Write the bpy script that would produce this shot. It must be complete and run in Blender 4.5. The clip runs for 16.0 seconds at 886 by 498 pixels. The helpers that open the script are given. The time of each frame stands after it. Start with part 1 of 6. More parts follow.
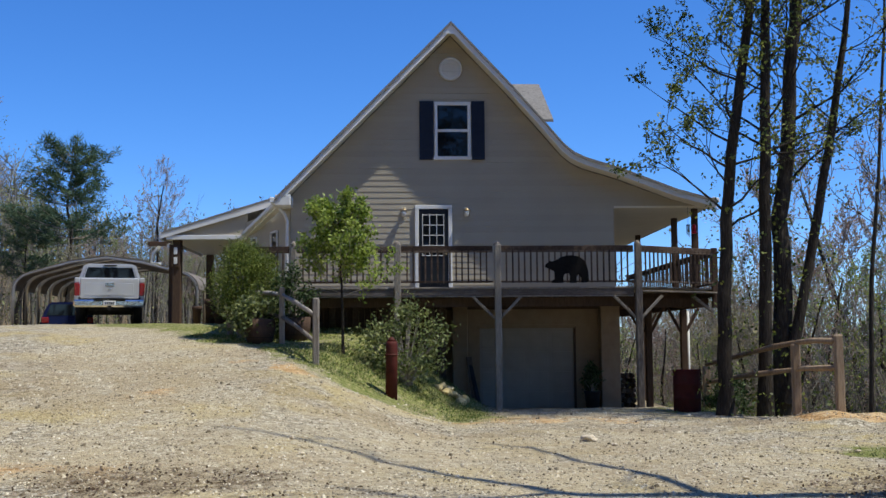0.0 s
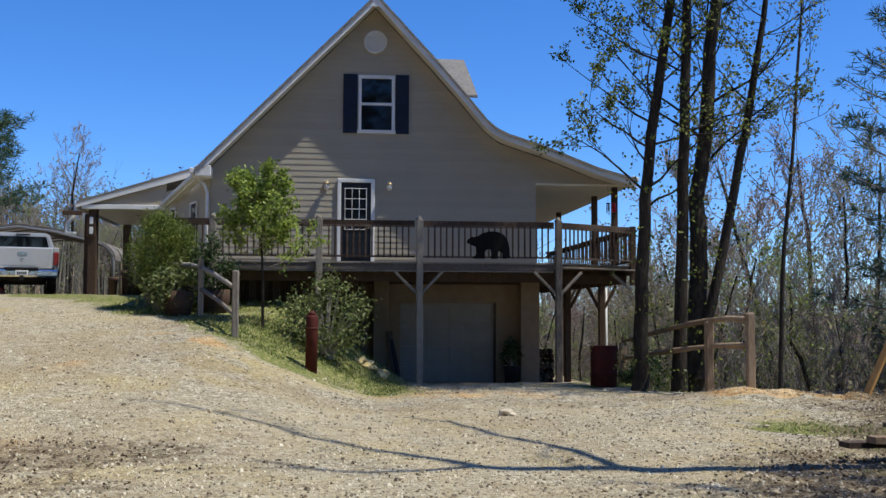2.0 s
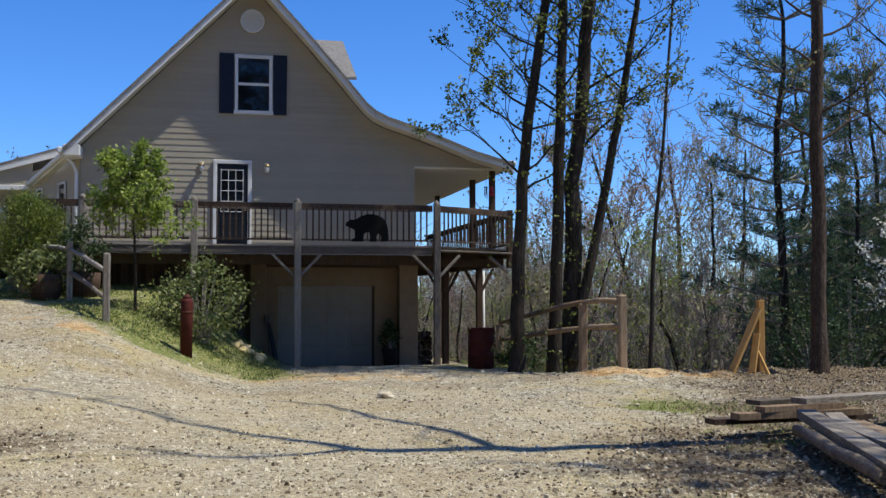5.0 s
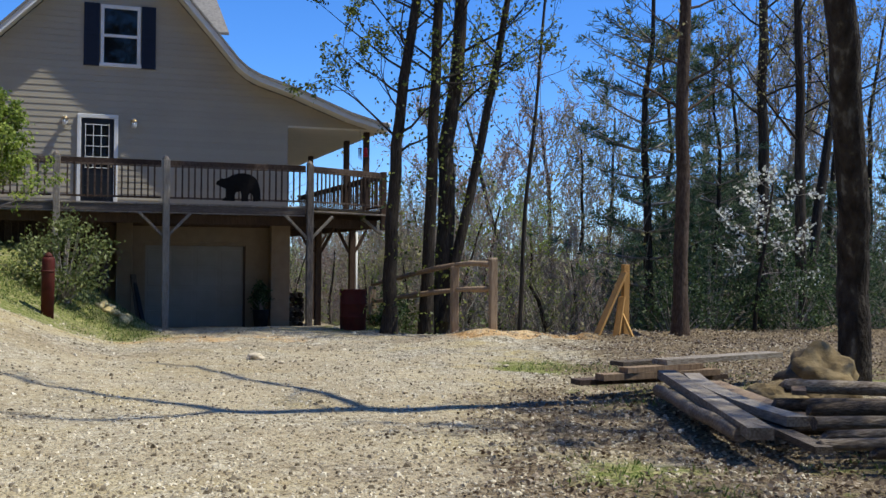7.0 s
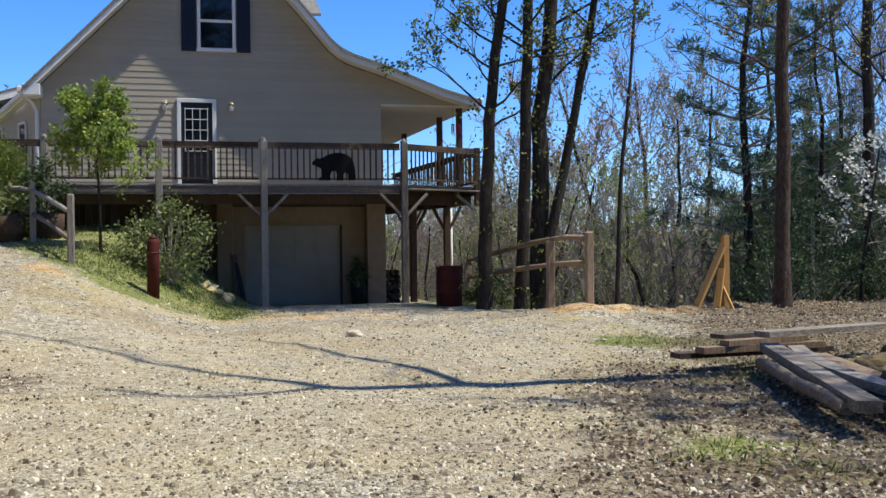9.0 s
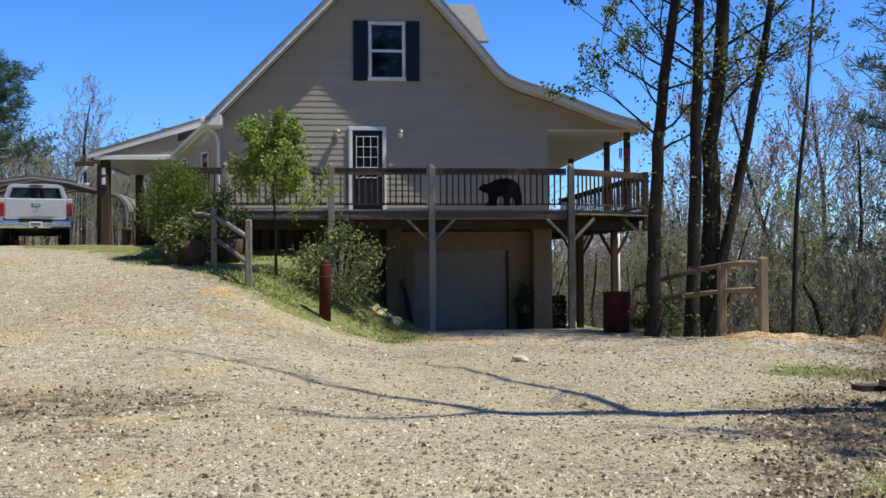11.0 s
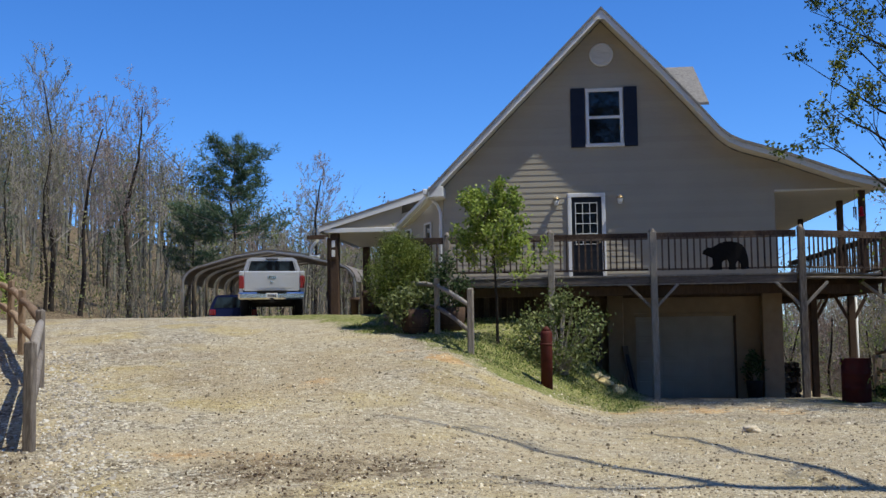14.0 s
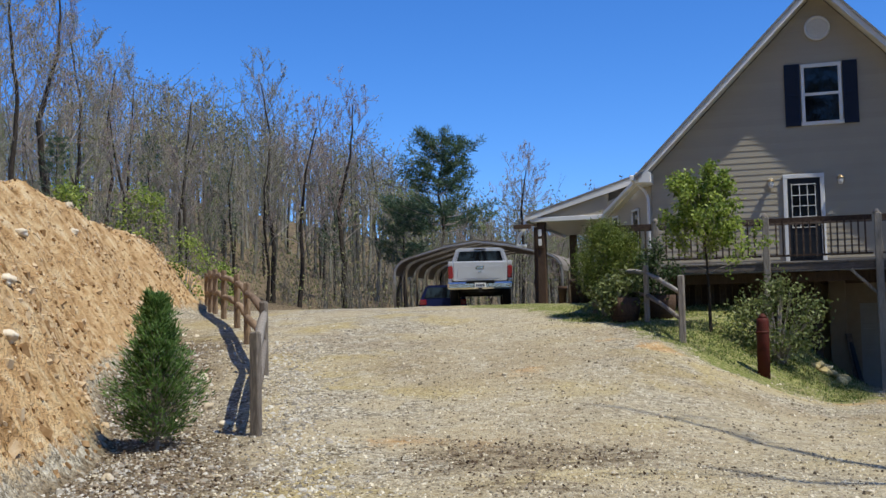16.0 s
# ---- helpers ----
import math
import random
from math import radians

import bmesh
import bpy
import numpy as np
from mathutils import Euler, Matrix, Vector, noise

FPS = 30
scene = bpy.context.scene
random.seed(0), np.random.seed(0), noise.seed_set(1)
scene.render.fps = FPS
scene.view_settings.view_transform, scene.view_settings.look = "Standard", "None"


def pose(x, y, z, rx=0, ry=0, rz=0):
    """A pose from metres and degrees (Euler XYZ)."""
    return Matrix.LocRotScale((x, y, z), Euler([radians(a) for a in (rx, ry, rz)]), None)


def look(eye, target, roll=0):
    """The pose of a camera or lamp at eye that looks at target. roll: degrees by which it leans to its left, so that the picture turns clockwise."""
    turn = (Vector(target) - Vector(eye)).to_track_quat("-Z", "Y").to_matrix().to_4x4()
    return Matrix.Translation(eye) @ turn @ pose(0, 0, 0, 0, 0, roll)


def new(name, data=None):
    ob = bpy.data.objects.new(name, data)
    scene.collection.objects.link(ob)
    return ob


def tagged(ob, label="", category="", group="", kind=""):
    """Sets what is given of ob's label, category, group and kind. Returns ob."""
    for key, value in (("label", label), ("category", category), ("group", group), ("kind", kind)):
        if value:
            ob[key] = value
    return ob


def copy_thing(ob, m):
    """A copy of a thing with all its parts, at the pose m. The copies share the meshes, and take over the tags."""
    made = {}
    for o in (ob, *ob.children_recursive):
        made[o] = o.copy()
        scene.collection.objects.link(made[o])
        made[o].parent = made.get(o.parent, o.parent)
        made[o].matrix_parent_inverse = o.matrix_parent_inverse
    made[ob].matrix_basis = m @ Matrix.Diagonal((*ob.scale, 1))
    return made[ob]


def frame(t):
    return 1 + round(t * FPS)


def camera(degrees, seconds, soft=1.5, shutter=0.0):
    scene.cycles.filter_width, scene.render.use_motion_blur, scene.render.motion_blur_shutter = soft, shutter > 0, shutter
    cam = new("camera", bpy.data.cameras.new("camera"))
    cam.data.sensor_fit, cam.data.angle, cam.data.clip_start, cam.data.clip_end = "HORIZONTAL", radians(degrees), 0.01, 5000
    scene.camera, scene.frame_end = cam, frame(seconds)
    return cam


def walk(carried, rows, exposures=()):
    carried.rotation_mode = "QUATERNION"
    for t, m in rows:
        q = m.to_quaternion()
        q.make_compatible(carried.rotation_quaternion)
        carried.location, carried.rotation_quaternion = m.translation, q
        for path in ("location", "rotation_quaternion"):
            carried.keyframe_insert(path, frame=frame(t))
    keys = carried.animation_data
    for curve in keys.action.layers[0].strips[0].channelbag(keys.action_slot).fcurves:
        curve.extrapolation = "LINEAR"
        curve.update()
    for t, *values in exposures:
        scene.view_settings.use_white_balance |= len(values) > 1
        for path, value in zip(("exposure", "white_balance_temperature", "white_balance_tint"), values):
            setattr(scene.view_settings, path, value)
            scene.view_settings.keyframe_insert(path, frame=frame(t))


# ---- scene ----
# ---------------- camera: stands still at eye height and pans ----------------
cam = camera(44.85, 16.0, soft=1.5)
EYE = Vector((0.0, 0.0, 1.53))
PAN = [  # seconds, pitch up + 90, yaw to the left, roll
    (0, 94.934, -1.749, -0.384),
    (0.5, 94.804, -3.389, 0.238),
    (1, 94.427, -4.555, -0.623),
    (1.5, 93.911, -5.388, -0.355),
    (2, 93.576, -5.912, 0.212),
    (2.5, 92.991, -7.314, 0.287),
    (3, 93.068, -8.283, 0.379),
    (3.5, 93.263, -9.394, 0.101),
    (3.7, 93.155, -9.679, -0.035),
    (5.8, 91.683, -15.632, 0.222),
    (6, 91.269, -16.606, 0.230),
    (6.5, 91.832, -17.997, -0.069),
    (7, 90.676, -19.159, 0.582),
    (7.5, 89.910, -18.086, 0.430),
    (8, 89.230, -17.032, 0.488),
    (8.5, 89.080, -17.154, -0.577),
    (9, 89.371, -14.097, -0.524),
    (9.5, 89.438, -9.230, -0.187),
    (9.7, 89.600, -8.457, -0.027),
    (11.8, 93.945, -3.506, -0.539),
    (12, 95.411, -3.025, -0.511),
    (12.5, 96.003, -1.550, -0.866),
    (13, 96.001, -0.743, -0.734),
    (13.5, 96.044, 2.975, -0.930),
    (14, 94.460, 6.434, -0.722),
    (14.5, 94.677, 10.088, -0.958),
    (15, 94.706, 12.585, -1.179),
    (15.5, 93.973, 14.909, -0.922),
    (16, 94.039, 17.475, -1.074),
]


def aim(pitch, yaw, roll):
    p, w = radians(pitch - 90), radians(yaw)
    ahead = Vector((-math.sin(w) * math.cos(p), math.cos(w) * math.cos(p), math.sin(p)))
    return look(EYE, EYE + ahead * 10, roll)


walk(cam, [(t, aim(p, w, r)) for t, p, w, r in PAN],
     [(t, e, 7050, 3) for t, e in ((0, 0.0), (3.5, -0.02), (6, 0.05), (7, 0.08), (8, 0.18), (9, 0.25), (9.7, 0.25), (11.8, 0.03), (12.5, -0.03), (16, -0.03))])

# ---------------- light ----------------
SUN_WAY = Vector((1.75, -0.63, 3.45)).normalized()
elev = math.asin(SUN_WAY.z)
azim = math.atan2(SUN_WAY.x, SUN_WAY.y)
world = bpy.data.worlds.new("world")
scene.world = world
world.use_nodes = True
wn, wl = world.node_tree.nodes, world.node_tree.links
sky = wn.new("ShaderNodeTexSky")
sky.sky_type, sky.sun_disc = "NISHITA", False
sky.sun_elevation, sky.sun_rotation = elev, azim
sky.altitude, sky.air_density, sky.dust_density, sky.ozone_density = 900, 0.9, 0.5, 6.0
wn["Background"].inputs["Strength"].default_value = 0.157
deep = wn.new("ShaderNodeHueSaturation")
deep.inputs["Saturation"].default_value, deep.inputs["Value"].default_value = 1.20, 1.0
tint = wn.new("ShaderNodeMix")
tint.data_type, tint.blend_type = "RGBA", "MULTIPLY"
tint.inputs["Factor"].default_value, tint.inputs["B"].default_value = 1.0, (0.77, 0.93, 1.30, 1)
wl.new(sky.outputs["Color"], deep.inputs["Color"])
wl.new(deep.outputs["Color"], tint.inputs["A"])
wl.new(tint.outputs["Result"], wn["Background"].inputs["Color"])
sun = new("sun", bpy.data.lights.new("sun", "SUN"))
sun.data.energy, sun.data.angle, sun.data.color = 5.0, radians(0.53), (1.0, 0.965, 0.93)
sun.matrix_world = look(SUN_WAY * 60, (0, 0, 0))


# ---------------- materials ----------------
def material(name, colors, scale=8.0, rough=0.8, metal=0.0, bump=0.3, bump_scale=60.0, stretch=(1, 1, 1), detail=6, blotch=0.35,
             per_object=0.0, bump_dist=0.02, spec=0.2, through_light=0.0, island=False):
    """Colours mixed by two noises (grain and stains), with bump; stretch shapes the grain."""
    m = bpy.data.materials.new(name)
    m.use_nodes = True
    n, l = m.node_tree.nodes, m.node_tree.links
    b = n["Principled BSDF"]
    b.inputs["Roughness"].default_value, b.inputs["Metallic"].default_value = rough, metal
    b.inputs["Specular IOR Level"].default_value = spec
    tc = n.new("ShaderNodeTexCoord")
    mp = n.new("ShaderNodeMapping")
    mp.inputs["Scale"].default_value = stretch
    l.new(tc.outputs["Object"], mp.inputs["Vector"])
    fine, wide, relief = (n.new("ShaderNodeTexNoise") for _ in range(3))
    for tex, s in ((fine, scale), (wide, scale * 0.13), (relief, bump_scale)):
        tex.inputs["Scale"].default_value, tex.inputs["Detail"].default_value = s, detail
        l.new(mp.outputs["Vector"], tex.inputs["Vector"])
    ramp = n.new("ShaderNodeValToRGB")
    ramp.color_ramp.elements[0].position, ramp.color_ramp.elements[1].position = 0.3, 0.7
    while len(ramp.color_ramp.elements) < len(colors):
        ramp.color_ramp.elements.new(0.5)
    for i, c in enumerate(colors):
        ramp.color_ramp.elements[i].position = 0.28 + 0.44 * i / max(1, len(colors) - 1)
        ramp.color_ramp.elements[i].color = (*c, 1)
    mix = n.new("ShaderNodeMix")
    mix.data_type = "FLOAT"
    mix.inputs["Factor"].default_value = blotch
    l.new(fine.outputs["Fac"], mix.inputs["A"])
    l.new(wide.outputs["Fac"], mix.inputs["B"])
    fac = mix.outputs["Result"]
    if per_object:
        info = n.new("ShaderNodeNewGeometry") if island else n.new("ShaderNodeObjectInfo")
        add = n.new("ShaderNodeMath")
        add.operation = "MULTIPLY_ADD"
        l.new(info.outputs["Random Per Island" if island else "Random"], add.inputs[0])
        add.inputs[1].default_value = per_object
        sub = n.new("ShaderNodeMath")
        sub.operation = "ADD"
        sub.inputs[1].default_value = -per_object / 2
        l.new(fac, sub.inputs[0])
        l.new(sub.outputs[0], add.inputs[2])
        fac = add.outputs[0]
    l.new(fac, ramp.inputs["Fac"])
    l.new(ramp.outputs["Color"], b.inputs["Base Color"])
    if bump:
        bp = n.new("ShaderNodeBump")
        bp.inputs["Strength"].default_value, bp.inputs["Distance"].default_value = bump, bump_dist
        l.new(relief.outputs["Fac"], bp.inputs["Height"])
        l.new(bp.outputs["Normal"], b.inputs["Normal"])
    if through_light:
        tr = n.new("ShaderNodeBsdfTranslucent")
        l.new(ramp.outputs["Color"], tr.inputs["Color"])
        ms = n.new("ShaderNodeMixShader")
        ms.inputs["Fac"].default_value = through_light
        l.new(b.outputs[0], ms.inputs[1])
        l.new(tr.outputs[0], ms.inputs[2])
        l.new(ms.outputs[0], n["Material Output"].inputs["Surface"])
    return m


SIDING = material("vinyl_siding", [(0.36, 0.32, 0.25), (0.41, 0.365, 0.285)], scale=1.2, rough=0.55, bump=0.08, bump_scale=25, per_object=0.25)
STUCCO = material("basement_stucco", [(0.25, 0.18, 0.12), (0.33, 0.25, 0.17)], scale=5, rough=0.9, bump=0.4, bump_scale=80)
WHITE = material("white_trim", [(0.66, 0.66, 0.64), (0.8, 0.8, 0.79)], scale=3, rough=0.5, bump=0.05)
SOFFIT = material("soffit_vinyl", [(0.66, 0.62, 0.52), (0.74, 0.70, 0.6)], scale=3, rough=0.6, bump=0.05)
SHUTTER = material("navy_shutter", [(0.012, 0.018, 0.035), (0.02, 0.028, 0.05)], scale=6, rough=0.5, bump=0.1)
DOOR_PAINT = material("dark_door_paint", [(0.012, 0.014, 0.018), (0.022, 0.025, 0.03)], scale=6, rough=0.4, bump=0.05)
GARAGE = material("garage_door_paint", [(0.27, 0.245, 0.21), (0.33, 0.30, 0.26)], scale=3, rough=0.6, bump=0.1)
SHINGLE = material("roof_shingle", [(0.16, 0.15, 0.14), (0.29, 0.275, 0.255)], scale=14, rough=0.95, bump=0.6, bump_scale=70, blotch=0.2)
OLD_WOOD = material("weathered_grey_wood", [(0.12, 0.10, 0.085), (0.24, 0.21, 0.18), (0.34, 0.31, 0.27)], scale=9, rough=0.9, bump=0.5, bump_scale=40, stretch=(6, 6, 0.7), per_object=0.3)
DECK_DARK = material("brown_deck_stain", [(0.035, 0.022, 0.016), (0.075, 0.05, 0.038), (0.13, 0.10, 0.08)], scale=9, rough=0.8, bump=0.4, bump_scale=40, stretch=(3, 3, 3), per_object=0.35)
FRAME_WOOD = material("brown_timber", [(0.055, 0.034, 0.023), (0.11, 0.07, 0.048)], scale=7, rough=0.85, bump=0.4, stretch=(5, 5, 0.8))
NEW_WOOD = material("yellow_new_lumber", [(0.42, 0.22, 0.07), (0.58, 0.34, 0.12)], scale=6, rough=0.75, bump=0.3, stretch=(5, 5, 0.6), per_object=0.2)
PLANK_Y = material("weathered_plank", [(0.07, 0.055, 0.042), (0.17, 0.14, 0.11), (0.33, 0.29, 0.24)], scale=6, rough=0.9, bump=0.6, bump_scale=9, stretch=(9, 1.0, 9), per_object=0.35)
PLANK_X = material("weathered_board", [(0.07, 0.055, 0.042), (0.17, 0.14, 0.11), (0.36, 0.32, 0.27)], scale=6, rough=0.9, bump=0.6, bump_scale=9, stretch=(1.0, 9, 9), per_object=0.35)
RAIL_WOOD = material("split_rail_cedar", [(0.15, 0.10, 0.065), (0.27, 0.19, 0.125), (0.36, 0.27, 0.18)], scale=7, rough=0.9, bump=0.6, bump_scale=30, stretch=(4, 4, 0.8), per_object=0.3)
RED_RUST = material("rusty_red_steel", [(0.035, 0.007, 0.005), (0.08, 0.014, 0.010), (0.06, 0.024, 0.015)], scale=6, rough=0.7, bump=0.3, bump_scale=40)
BARK = material("tree_bark", [(0.018, 0.014, 0.011), (0.045, 0.036, 0.028), (0.095, 0.08, 0.064)], scale=10, rough=0.95, bump=1.0, bump_scale=14, stretch=(3, 3, 0.5), bump_dist=0.04, per_object=0.2)
TWIG = material("grey_brown_twigs", [(0.20, 0.175, 0.15), (0.38, 0.34, 0.30)], scale=3, rough=0.95, bump=0)
RIM_WOOD = material("dull_brown_rim_board", [(0.07, 0.056, 0.05), (0.12, 0.10, 0.09), (0.19, 0.165, 0.15)], scale=9, rough=0.9, bump=0.4, stretch=(0.8, 5, 6))
BROWN_BARK = material("red_brown_bark", [(0.035, 0.022, 0.015), (0.085, 0.058, 0.042), (0.17, 0.125, 0.095)], scale=9, rough=0.95, bump=1.0, bump_scale=16, stretch=(3, 3, 0.9), bump_dist=0.04)
LICHEN_BARK = material("lichened_dark_bark", [(0.014, 0.011, 0.009), (0.03, 0.024, 0.019), (0.06, 0.05, 0.04), (0.22, 0.21, 0.18)], scale=3.2, rough=0.95, bump=1.0, bump_scale=12, stretch=(2.2, 2.2, 1.1), bump_dist=0.05, blotch=0.1, detail=9)
BLACK = material("black_bear_paint", [(0.006, 0.006, 0.007), (0.014, 0.013, 0.013)], scale=12, rough=0.9, bump=0.4, bump_scale=50, spec=0.1)
GLASS = material("window_glass", [(0.005, 0.006, 0.008), (0.009, 0.010, 0.012)], scale=1.5, rough=0.03, bump=0, spec=0.5)
BRASS = material("aged_brass_lamp", [(0.30, 0.22, 0.12), (0.45, 0.36, 0.22)], scale=12, rough=0.4, metal=0.7, bump=0.1)


# ---------------- building helpers ----------------
def add_box(bm, x0, x1, y0, y1, z0, z1, bevel=0.0):
    geo = bmesh.ops.create_cube(bm, size=1, matrix=Matrix.Translation(((x0 + x1) / 2, (y0 + y1) / 2, (z0 + z1) / 2)) @ Matrix.Diagonal((abs(x1 - x0), abs(y1 - y0), abs(z1 - z0), 1)))
    if bevel:
        edges = list({e for v in geo["verts"] for e in v.link_edges})
        bmesh.ops.bevel(bm, geom=edges, offset=bevel, segments=1, affect="EDGES")
    return bm


def box(x0, x1, y0, y1, z0, z1, bevel=0.0):
    return add_box(bmesh.new(), x0, x1, y0, y1, z0, z1, bevel)


def add_beam(bm, a, b, w, h, bevel=0.008):
    """A squared timber from a to b."""
    a, b = Vector(a), Vector(b)
    d = b - a
    q = d.to_track_quat("Z", "Y") if abs(d.normalized().z) < 0.999 else Euler((0, 0, 0)).to_quaternion()
    m = Matrix.Translation((a + b) / 2) @ q.to_matrix().to_4x4() @ Matrix.Diagonal((w, h, d.length, 1))
    geo = bmesh.ops.create_cube(bm, size=1, matrix=m)
    if bevel:
        bmesh.ops.bevel(bm, geom=list({e for v in geo["verts"] for e in v.link_edges}), offset=bevel, segments=1, affect="EDGES")
    return bm


def beam(a, b, w, h, bevel=0.008):
    return add_beam(bmesh.new(), a, b, w, h, bevel)


def add_tube(bm, points, radii, sides=8, cap=True, wob=0.0, rnd=random):
    rings = []
    for i, p in enumerate(points):
        p = Vector(p)
        d = (Vector(points[min(i + 1, len(points) - 1)]) - Vector(points[max(i - 1, 0)])).normalized()
        s = d.cross(Vector((0.31, 0.95, 0.07))).normalized()
        u = s.cross(d)
        rings.append([bm.verts.new(p + (s * math.cos(k * math.tau / sides) + u * math.sin(k * math.tau / sides)) * radii[i] * (1 + wob * (rnd.random() - 0.5))) for k in range(sides)])
    for r0, r1 in zip(rings, rings[1:]):
        for k in range(sides):
            bm.faces.new((r0[k], r0[(k + 1) % sides], r1[(k + 1) % sides], r1[k])).smooth = True
    if cap and sides > 2:
        bm.faces.new(rings[0][::-1]), bm.faces.new(rings[-1])
    return bm


def tube(points, radii, sides=8, **k):
    return add_tube(bmesh.new(), points, radii, sides, **k)


def prism(profile, y0, y1):
    """A profile in x, z drawn out along y."""
    bm = bmesh.new()
    f = bm.faces.new([bm.verts.new((x, y0, z)) for x, z in profile])
    r = bmesh.ops.extrude_face_region(bm, geom=[f])
    bmesh.ops.translate(bm, verts=[v for v in r["geom"] if isinstance(v, bmesh.types.BMVert)], vec=(0, y1 - y0, 0))
    bmesh.ops.recalc_face_normals(bm, faces=bm.faces)
    return bm


def part(name, bm, mat, parent=None, label="", smooth=False):
    me = bpy.data.meshes.new(name)
    if bm.faces:
        bmesh.ops.recalc_face_normals(bm, faces=bm.faces)
    bm.to_mesh(me)
    bm.free()
    for mm in (mat if isinstance(mat, (list, tuple)) else [mat]):
        me.materials.append(mm)
    if smooth:
        for p in me.polygons:
            p.use_smooth = True
    ob = new(name, me)
    if parent is not None:
        ob.parent = parent
        ob.matrix_parent_inverse = Matrix.Translation(parent.matrix_basis.translation).inverted() if parent.data is None else Matrix()
    if label:
        ob["label"] = label
    return ob


def holder(name, at, label, category, group="", kind=""):
    e = new(name)
    e.location = at
    e.empty_display_size = 0.2
    return tagged(e, label, category, group, kind)


def shared(name, me, mats, parent, m=None):
    """Another object on the same mesh."""
    ob = new(name, me)
    ob.parent = parent
    if parent.data is None:
        ob.matrix_parent_inverse = Matrix.Translation(parent.matrix_basis.translation).inverted()
    if m is not None:
        ob.matrix_basis = m
    return ob


def mesh_of(name, bm, mat):
    me = bpy.data.meshes.new(name)
    bm.to_mesh(me)
    bm.free()
    me.materials.append(mat)
    return me


# ---------------- ground ----------------
def step(a, b, x):
    t = min(1.0, max(0.0, (x - a) / (b - a)))
    return t * t * (3 - 2 * t)


def bank_foot(y):
    """x of the foot of the cut bank beside the drive."""
    y = max(y, 6.0)
    wave = 0.3 * math.sin(y * 0.7)
    if y < 18.9:
        return -7.6 - 0.593 * (y - 10.3) + wave
    return -12.7 - 0.46 * (y - 18.9) + wave if y < 34 else -19.65 - 0.06 * (y - 34)


def ground_z(x, y):
    rise = 2.05 * step(8.5, 30.5, y) + 0.06 * step(29, 33, y)
    turn = 0.28 * min(4.0, max(0.0, y - 21))
    z = rise * step(1.1 + turn, -2.5 + turn, x) - 0.6 * step(34.5, 38.5, y) * step(-3, -6, x)
    z -= 0.16 * step(24, 27, y) * step(0.5, 2.5, x)
    z += 0.04 * step(6.3, 8.0, x) * step(15.5, 19.3, y) * (1 - step(19.8, 21.5, y))
    z += 0.12 * step(7, 10, x) * step(8, 10, y) * step(19, 15, y) + 0.15 * math.exp(-((x - 7.7) ** 2 + (y - 19.6) ** 2) / 0.7)
    # the land falls away beyond the yard, and rises again as far hills
    fall = max(0.0, (y - 21.0) * 0.9 if x > 6 else 0.0) * step(6.5, 10.0, x)
    fall = max(fall, max(0.0, y - 31.0) * 0.4 * step(-1, 5, x))
    z -= min(fall * 0.5, 8.0)
    far = math.hypot(x, y)
    z += 9 * step(110, 420, far) * (1 + 0.5 * noise.noise((x * .012, y * .012, 4))) + (9 * step(-14, -60, x) * step(30, 90, y))
    # cut bank and hillside
    d = bank_foot(y) - x
    if d > 0 and y > -5:
        top = float(np.interp(y, (14, 18.9, 26, 32, 40, 46), (3.85, 3.25, 2.3, 1.75, 1.0, 0.6))) * step(-4, 8, y)
        z += min(d * 1.35, top + 0.10 * min(d, 40))
        ledge = abs(noise.noise((x * 0.9, y * 0.5, z * 2.2)))
        z += (0.16 * noise.noise((x * 0.7, y * 0.7, 0)) + 0.22 * ledge + 0.13 * abs(noise.noise((x * 2.6, y * 1.2, 5))) + 0.04 * noise.noise((x * 5.5, y * 4.2, 5))) * step(0, 1.2, d)
    z += 0.08 * noise.noise((x * 1.1, y * 1.1, 21)) * step(5, 8, x) * step(10, 12.5, y) * step(21, 19.5, y)
    # rough spoil ridge along the far edge of the yard
    z += (0.03 + 0.14 * noise.noise((x * 1.3, y * 1.3, 33)) + 0.08 * noise.noise((x * 3.7, y * 3.7, 35))) * step(7.2, 8.4, x) * step(17.6, 18.9, y) * step(21, 20, y)
    z += 0.05 * noise.noise((x * 0.35, y * 0.35, 2)) + 0.02 * noise.noise((x * 1.7, y * 1.7, 9))
    return z


def axis(lo, hi, fine_lo, fine_hi, fine, coarse):
    vals, v = [], lo
    while v < hi:
        vals.append(v)
        gap = max(fine_lo - v, v - fine_hi, 0)
        v += min(coarse, fine + gap * 0.12)
    return vals + [hi]


